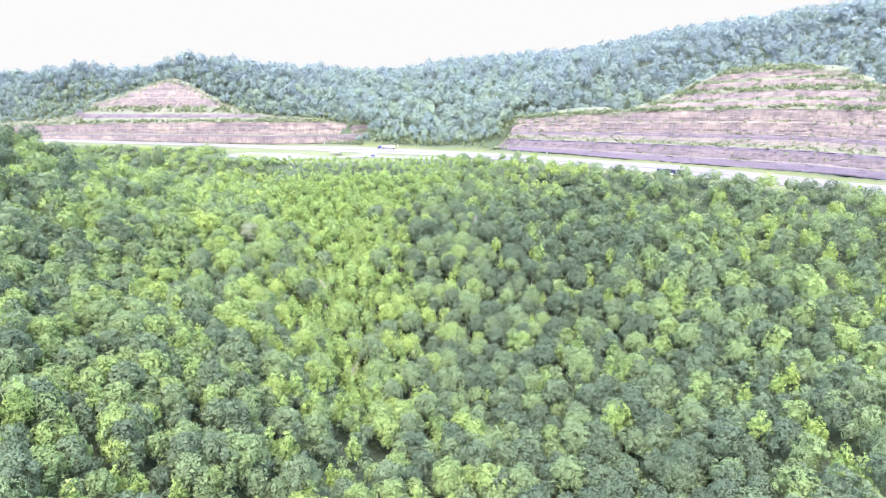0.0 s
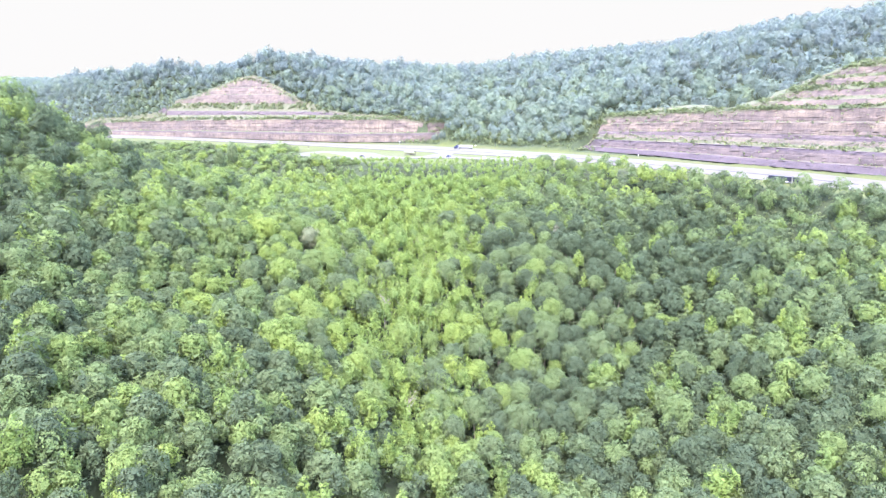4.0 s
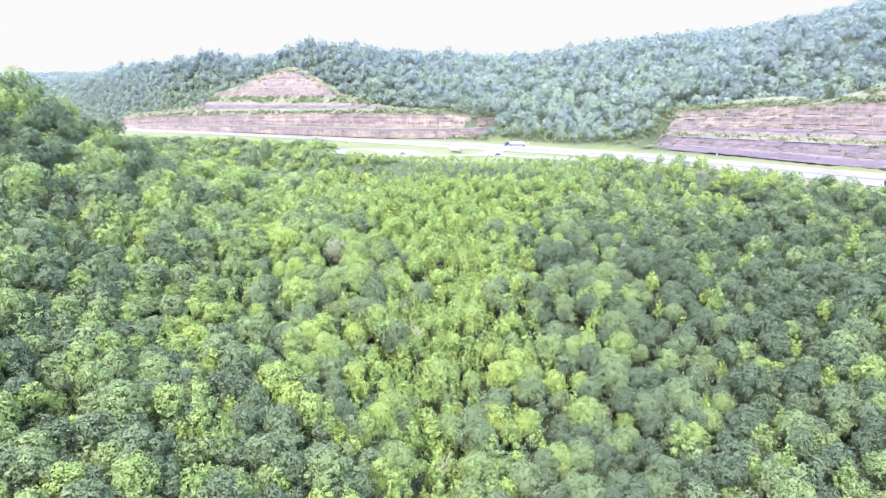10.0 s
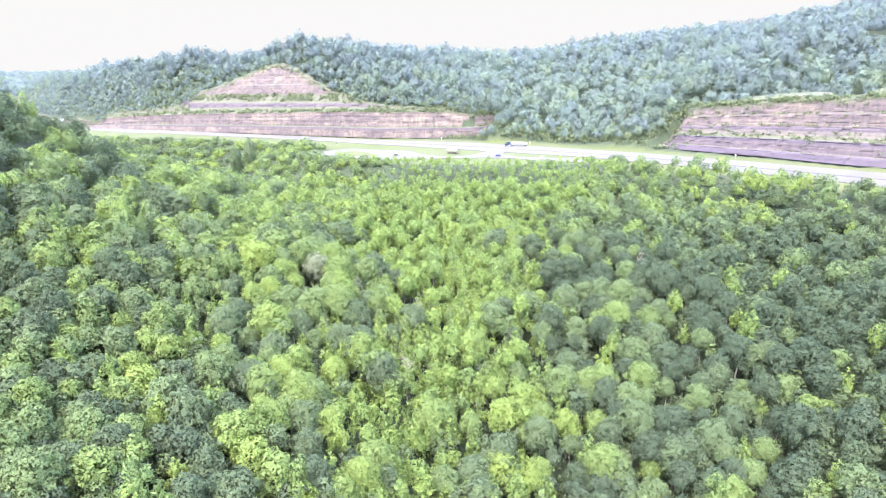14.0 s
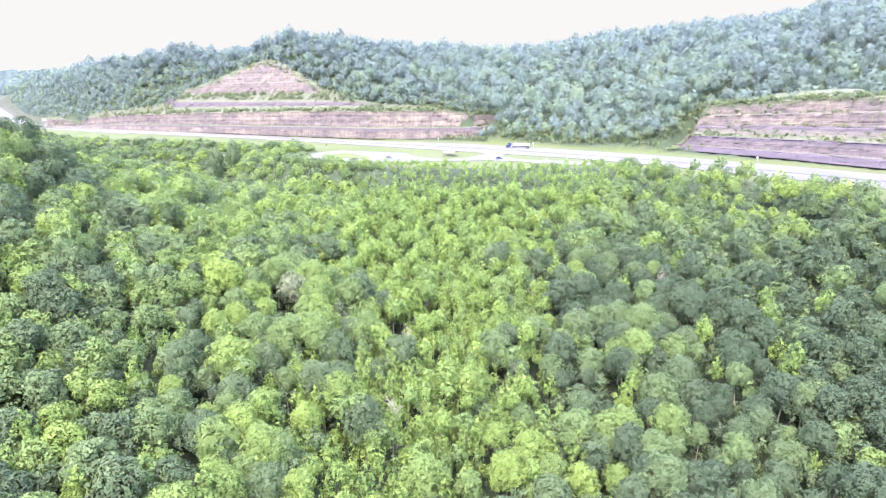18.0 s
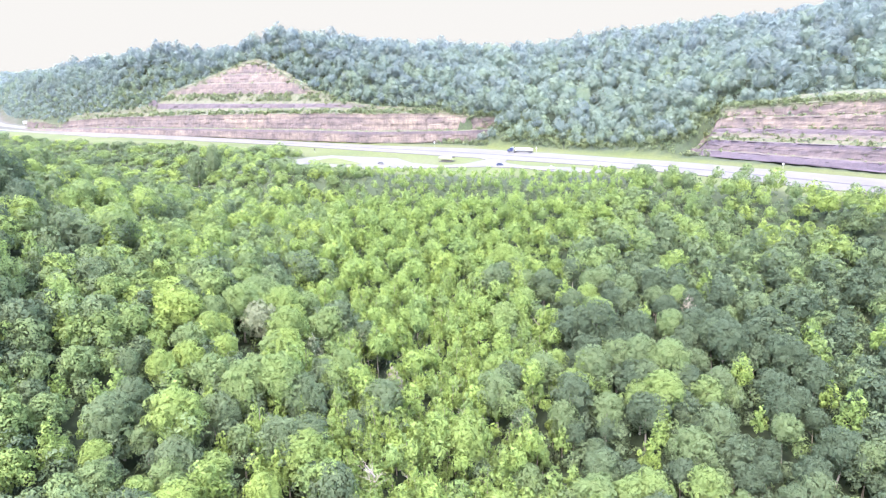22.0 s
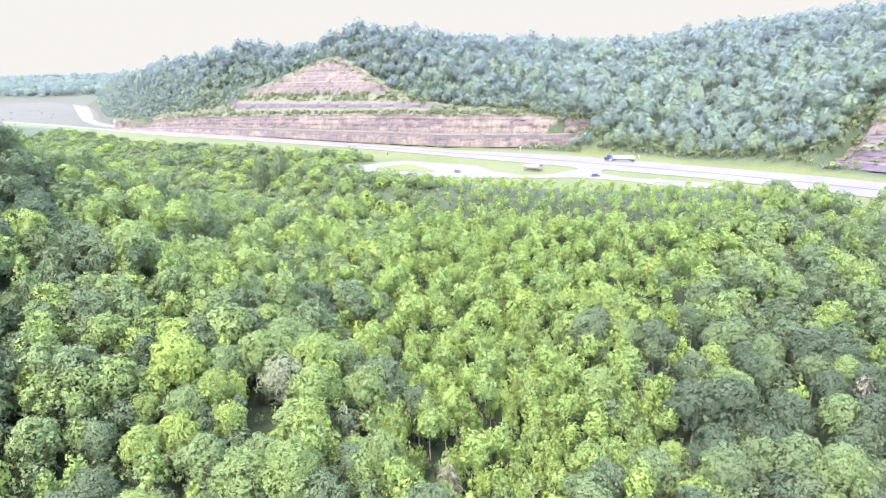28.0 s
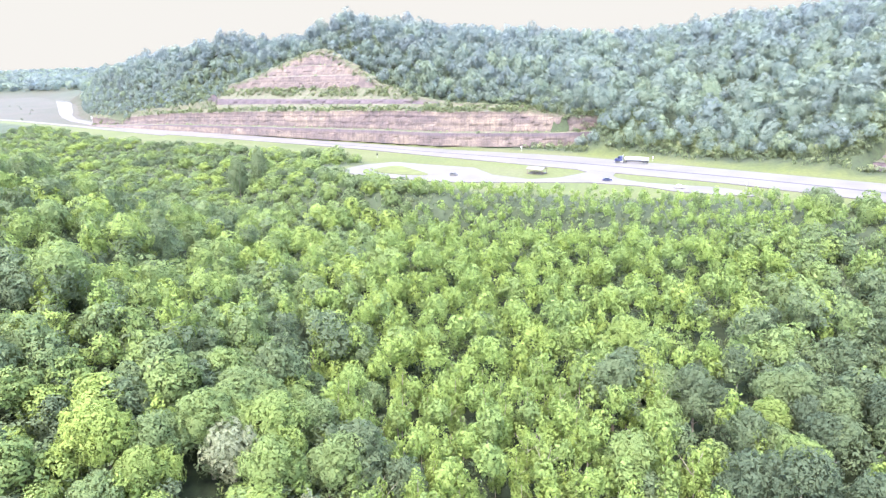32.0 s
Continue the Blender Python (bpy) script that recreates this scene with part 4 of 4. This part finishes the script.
# ---- marked trees ----
def lone_tree(name, label, x, y, top, r, tall, mesh, mat, base=None, tone=0.25):
    z = float(land(np.array([x]), np.array([y]))[0][0]) if base is None else base
    tree = new(name)
    tree.location = (x, y, z)
    tagged(tree, label, "tree")
    v, f, d = mesh
    c = mesh_object("crown", v * (r, r, tall), f, mat, tree, None, True, d)
    c.color = (tone, tone, tone, 1)
    c.location = (0, 0, top - z - tall * float(v[:, 2].max()))
    tv, tf = trunk_mesh(max(1.0, (top - z) - 0.7 * tall), 0.03 * (top - z) / 2, int(abs(x) + y), 5)
    mesh_object("trunk", tv, tf, M_BARK, tree)
    return tree


def snag(label, x, y, top, seed):
    """A dead tree: a bare forked trunk with thin limbs."""
    z = float(land(np.array([x]), np.array([y]))[0][0])
    rnd = random.Random(seed)
    tree = new("dead_tree")
    tree.location = (x, y, z)
    tagged(tree, label, "dead tree")
    tv, tf = trunk_mesh(top - z, 0.20, seed, 9)
    mesh_object("trunk", tv, tf, M_DEAD, tree)
    for i in range(9):
        bv, bf = trunk_mesh(rnd.uniform(3.5, 6.5), 0.13, seed + 10 + i, 4)
        limb = mesh_object("limb", bv, bf, M_DEAD, tree)
        limb.location = (0, 0, (top - z) * rnd.uniform(0.55, 0.85))
        limb.rotation_euler = (rnd.uniform(0.3, 0.8), 0, rnd.uniform(0, 6.28))
    return tree


snag("bare grey dead tree standing among green crowns", -44, 325, -26, 3)
snag("bare pale dead tree with broken limbs in the wood", -30, 270, -50, 4)
lone_tree("withered_tree", "slim half-dead brown tree in the young thicket", -45, 365, -21, 3.6, 5.4, crown_mesh("spire", 260, 0.22, 801, False), M_BROWN)
lone_tree("withered_tree", "withered pinkish-brown tree beside dark oaks", 51, 405, -14, 3.4, 6.0, crown_mesh("spire", 260, 0.22, 802, False), M_BROWN)
lone_tree("pale_tree", "tall tree with pale grey-green leaves", -90, 379, -5, 7.0, 9.5, crown_mesh("broad", 900, 0.12, 803), M_PALE)
lone_tree("pale_tree", "small tree with pale silvery leaves", -71, 372, -13, 3.6, 6.0, crown_mesh("spire", 420, 0.17, 804), M_PALE)
lone_tree("edge_tree", "large dark oak at the wood's edge below the road", 62, 537, 8, 7.5, 7.0, crown_mesh("broad", 460, 0.17, 805), M_OAK)
lone_tree("edge_tree", "dark leafy tree at the wood's edge below the road", 73, 531, 5, 5.5, 6.0, crown_mesh("broad", 380, 0.19, 806), M_OAK)
lone_tree("edge_tree", "tall dark tree standing over the wood's edge", -213, 632, 14, 6.5, 19.0, crown_mesh("broad", 460, 0.17, 807), M_OAK)
lone_tree("edge_tree", "dark oak at the wood's edge below the road", -222, 622, 9, 6.5, 17.0, crown_mesh("broad", 460, 0.17, 808), M_OAK)
lone_tree("round_bush", "round dark green bush on the grass verge", 21, 540, 4.6, 2.6, 2.4, crown_mesh("shrub", 160, 0.24, 809), M_OAK)
lone_tree("pointed_tree", "pointed bright green tree above the thicket", -118, 503, -2, 3.6, 5.5, crown_mesh("spire", 260, 0.22, 810), M_TULIP)


# ---- things beside the road ----
def part(name, bm, mat, parent, label=""):
    bmesh.ops.recalc_face_normals(bm, faces=bm.faces[:])
    me = bpy.data.meshes.new(name)
    bm.to_mesh(me)
    bm.free()
    me.materials.append(mat)
    ob = new(name, me)
    ob.parent = parent
    return tagged(ob, label)


def block(size, at, bevel=0.06, taper=None, bm=None):
    """A bevelled block; taper: how much the top's front and back draw in."""
    bm = bm or bmesh.new()
    made = bmesh.ops.create_cube(bm, size=1.0)["verts"]
    for v in made:
        if taper and v.co.z > 0:
            v.co.x += -taper[0] if v.co.x > 0 else taper[1]
        v.co = Vector((v.co.x * size[0] + at[0], v.co.y * size[1] + at[1], v.co.z * size[2] + at[2]))
    if bevel:
        edges = list({e for v in made for e in v.link_edges})
        bmesh.ops.bevel(bm, geom=edges, offset=bevel, segments=2, affect="EDGES")
    return bm


def rod(radius, length, at, axis="Z", sides=14, top=None, bm=None):
    bm = bm or bmesh.new()
    m = Matrix.Translation(at) @ {"X": Matrix.Rotation(radians(90), 4, "Y"), "Y": Matrix.Rotation(radians(90), 4, "X"), "Z": Matrix()}[axis]
    bmesh.ops.create_cone(bm, cap_ends=True, segments=sides, radius1=radius, radius2=radius if top is None else top, depth=length, matrix=m)
    return bm


M_BLUE = plain("blue_paint", (0.028, 0.038, 0.10), 0.35, 0, 0.1)
M_NAVY = plain("navy_paint", (0.016, 0.017, 0.036), 0.4, 0, 0.15)
M_WHITE = plain("white_paint", (0.55, 0.56, 0.58), 0.35, 0, 0.06)
M_STEEL = plain("tank_steel", (0.50, 0.52, 0.55), 0.35, 0.3, 0.08)
M_RUBBER = plain("rubber", (0.03, 0.03, 0.032), 0.85)
M_GLASS = plain("dark_glass", (0.03, 0.04, 0.05), 0.12)
M_CHASSIS = plain("chassis_paint", (0.02, 0.02, 0.022), 0.6)
M_RED = plain("red_paint", (0.28, 0.05, 0.045), 0.4)
M_ROOF = plain("grey_roofing", (0.10, 0.103, 0.108), 0.8)
M_WOOD = plain("weathered_wood", (0.20, 0.16, 0.12), 0.85)
M_GALV = plain("galvanised_steel", (0.35, 0.36, 0.37), 0.5, 0.4)


def wheels(vehicle, places, radius, half):
    for x in places:
        for side in (-1, 1):
            tyre = part("wheel", rod(radius, 0.32, (x, side * half, radius), "Y", 18), M_RUBBER, vehicle)
            part("rim", rod(radius * 0.55, 0.36, (x, side * half, radius), "Y", 12), M_GALV, tyre, "steel rim")


def placed(thing, x, y, z, heading):
    thing.matrix_world = pose(x, y, z, 0, 0, heading)
    return thing


def cab(vehicle, x, paint):
    """A long-nosed tractor cab whose back stands at x."""
    part("cab", block((2.4, 2.45, 2.5), (x + 1.2, 0, 2.35), 0.16, (0.12, 0.0)), paint, vehicle)
    part("bonnet", block((1.9, 1.9, 1.25), (x + 3.2, 0, 1.75), 0.2, (0.1, 0.0)), paint, vehicle)
    part("windscreen", block((0.1, 2.1, 0.85), (x + 2.36, 0, 2.95), 0.03), M_GLASS, vehicle, "dark windscreen")
    for side in (-1, 1):
        part("side_window", block((1.0, 0.06, 0.7), (x + 1.6, side * 1.22, 2.85), 0.02), M_GLASS, vehicle, "dark side window")
        part("exhaust_stack", rod(0.09, 2.6, (x - 0.1, side * 1.05, 3.0)), M_GALV, vehicle, "upright chrome exhaust")
        part("fuel_tank", rod(0.33, 1.3, (x + 0.2, side * 1.0, 0.85), "X"), M_GALV, vehicle)
    part("bumper", block((0.25, 2.3, 0.45), (x + 4.2, 0, 0.75), 0.06), M_GALV, vehicle)
    part("chassis", block((6.6, 0.9, 0.3), (x + 0.9, 0, 0.95), 0.04), M_CHASSIS, vehicle)
    wheels(vehicle, (x + 3.3, x - 0.3, x - 1.6), 0.5, 1.02)


def tanker_truck(x, y, z, heading):
    t = tagged(new("tanker_truck"), "blue tractor pulling a long white tank trailer on the highway", "truck")
    cab(t, 5.0, M_BLUE)
    tank = rod(1.02, 11.4, (-2.3, 0, 2.35), "X", 24)
    part("tank", tank, M_STEEL, t, "white rounded tank")
    for end in (-8.1, 3.5):
        part("tank_end", rod(0.98, 0.5, (end, 0, 2.35), "X", 24, 0.7 if end > 0 else 0.98), M_STEEL, t)
    for k in range(5):
        part("tank_band", rod(1.05, 0.08, (-7.2 + 2.4 * k, 0, 2.35), "X", 24), M_GALV, t, "steel band")
    part("walkway", block((8.0, 0.5, 0.08), (-2.3, 0, 3.42), 0.02), M_GALV, t)
    part("trailer_frame", block((11.0, 1.0, 0.3), (-2.4, 0, 1.15), 0.04), M_CHASSIS, t)
    part("mudguard", block((2.8, 2.3, 0.12), (-6.9, 0, 1.12), 0.03), M_CHASSIS, t)
    wheels(t, (-6.3, -7.6), 0.5, 1.02)
    return placed(t, x, y, z, heading)


def box_truck(x, y, z, heading):
    t = tagged(new("lorry"), "dark blue articulated lorry with a white lower edge", "truck")
    cab(t, 5.2, M_NAVY)
    part("trailer", block((13.4, 2.55, 2.7), (-2.4, 0, 2.65), 0.05), M_NAVY, t, "dark box trailer")
    part("trailer_skirt", block((7.0, 2.45, 0.75), (-1.2, 0, 0.92), 0.05), M_WHITE, t, "white side skirt")
    part("rear_door", block((0.06, 2.4, 2.5), (-9.14, 0, 2.65), 0.02), M_NAVY, t)
    part("roof_fairing", block((2.0, 2.3, 0.7), (6.2, 0, 3.85), 0.2, (0.3, 0.0)), M_NAVY, t)
    wheels(t, (-6.6, -7.9), 0.5, 1.02)
    return placed(t, x, y, z, heading)


def parked_car(x, y, z, heading, paint, label):
    c = tagged(new("car"), label, "car")
    part("body", block((4.5, 1.78, 0.72), (0, 0, 0.68), 0.16, (0.03, 0.03)), paint, c)
    part("roof", block((2.5, 1.55, 0.58), (-0.25, 0, 1.27), 0.14, (0.16, 0.12)), paint, c)
    part("windscreen", block((0.5, 1.4, 0.42), (0.88, 0, 1.24), 0.05, (0.5, 0.1)), M_GLASS, c, "dark windscreen")
    part("rear_window", block((0.4, 1.36, 0.4), (-1.42, 0, 1.24), 0.05, (0.1, 0.5)), M_GLASS, c)
    for side in (-1, 1):
        part("side_window", block((1.9, 0.05, 0.36), (-0.25, side * 0.76, 1.28), 0.02, (0.12, 0.1)), M_GLASS, c)
        part("headlight", block((0.08, 0.36, 0.16), (2.22, side * 0.6, 0.74), 0.02), M_WHITE, c)
        part("tail_light", block((0.08, 0.3, 0.18), (-2.22, side * 0.62, 0.78), 0.02), M_RED, c)
    wheels(c, (1.38, -1.36), 0.33, 0.78)
    return placed(c, x, y, z, heading)


tanker_truck(1, 634, 0.125, 161.5)
box_truck(200, 441, 0.125, -41)
parked_car(-13, 587, 0.095, 0, M_BLUE, "dark blue car parked on the pull-off")
parked_car(17, 571, 0.095, -35, M_WHITE, "white car with dark windows parked on the lower lane")
parked_car(-89, 602, 0.095, -20, M_ROOF, "grey car parked in the pull-off loop")


def picnic_shelter(x, y, z, heading):
    t = tagged(new("picnic_shelter"), "open picnic shelter with a low grey roof on posts", "shelter")
    for side in (-1, 1):
        bm = bmesh.new()
        made = bmesh.ops.create_cube(bm, size=1.0)["verts"]
        for v in made:
            v.co = Vector((v.co.x * 9.4, v.co.y * 3.2 + side * 1.55, v.co.z * 0.14 + 3.35))
            v.co.z -= 0.32 * abs(v.co.y)
        part("roof_slope", bm, M_ROOF, t, "grey roofing sheet")
        part("fascia", block((9.4, 0.08, 0.24), (0, side * 3.14, 2.34), 0.02), M_WOOD, t)
    for px in (-4.1, 0, 4.1):
        for py in (-2.4, 2.4):
            part("post", block((0.2, 0.2, 2.5), (px, py, 1.25), 0.02), M_WOOD, t)
        part("tie_beam", block((0.16, 5.0, 0.2), (px, 0, 2.4), 0.02), M_WOOD, t)
    part("floor_slab", block((9.0, 5.8, 0.16), (0, 0, 0.06), 0.02), M_CONCRETE, t, "concrete floor")
    return placed(t, x, y, z, heading)


def picnic_table(x, y, z, heading):
    t = tagged(new("picnic_table"), "brown wooden picnic table under the shelter roof", "table", "tables under the shelter")
    for k in range(4):
        part("top_board", block((1.9, 0.17, 0.05), (0, -0.29 + 0.19 * k, 0.76), 0.01), M_WOOD, t)
    for side in (-1, 1):
        part("bench", block((1.9, 0.26, 0.05), (0, side * 0.72, 0.44), 0.01), M_WOOD, t)
        part("leg", block((0.09, 1.5, 0.09), (side * 0.7, 0, 0.40), 0.01), M_WOOD, t)
        part("upright", block((0.09, 0.5, 0.74), (side * 0.7, 0, 0.37), 0.01), M_WOOD, t)
    return placed(t, x, y, z, heading)


picnic_shelter(-47, 608, 0.0, -24)
for k in (-2.8, 0.0, 2.8):
    picnic_table(-47 + k * math.cos(radians(-24)), 608 + k * math.sin(radians(-24)), 0.14, -24)


def road_sign(x, y, z, heading, w, h, tall, label, mat):
    t = tagged(new("road_sign"), label, "sign", "signs along the highway")
    part("panel", block((w, 0.06, h), (0, 0, tall - h / 2), 0.015), mat, t)
    for side in (-1, 1) if w > 1.2 else (0,):
        part("post", rod(0.06, tall - 0.1, (side * w * 0.32, 0.06, (tall - 0.1) / 2)), M_GALV, t)
    return placed(t, x, y, z, heading)


road_sign(-590, 949, 0, 30, 4.5, 3.0, 6.5, "large white sign board beside the far bend", M_WHITE)
road_sign(-149, 662, -0.2, -25, 0.9, 1.4, 3.2, "small dark sign on a post beside the highway", M_CHASSIS)
road_sign(-62, 682, -0.2, -25, 0.9, 1.0, 3.0, "small white sign on a post below the rock cut", M_WHITE)
road_sign(12, 640, -0.2, -30, 0.8, 0.9, 2.8, "small white sign on a post beside the highway", M_WHITE)
road_sign(140, 556, -0.2, -40, 0.9, 1.0, 3.0, "small white sign on a post below the rock cut", M_WHITE)
road_sign(44, 572, -0.1, -40, 0.9, 0.8, 2.6, "small white sign on a post at the pull-off's end", M_WHITE)


def marker_post(x, y, z):
    t = tagged(new("marker_post"), "slim white reflector post on the highway's near verge", "post", "posts along the verge")
    part("post", rod(0.06, 1.2, (0, 0, 0.6), "Z", 10, 0.05), M_WHITE, t)
    part("reflector", block((0.14, 0.05, 0.22), (0, -0.06, 1.08), 0.01), M_RED, t, "small red reflector")
    return placed(t, x, y, z, -40)


for k in range(14):
    px, py, nx, ny = (float(v[0]) for v in at_length(FRONT[::-1], np.array([length_of(FRONT) - 330 + 15.0 * k])))
    marker_post(px - nx * 2.2, py - ny * 2.2, -0.25)
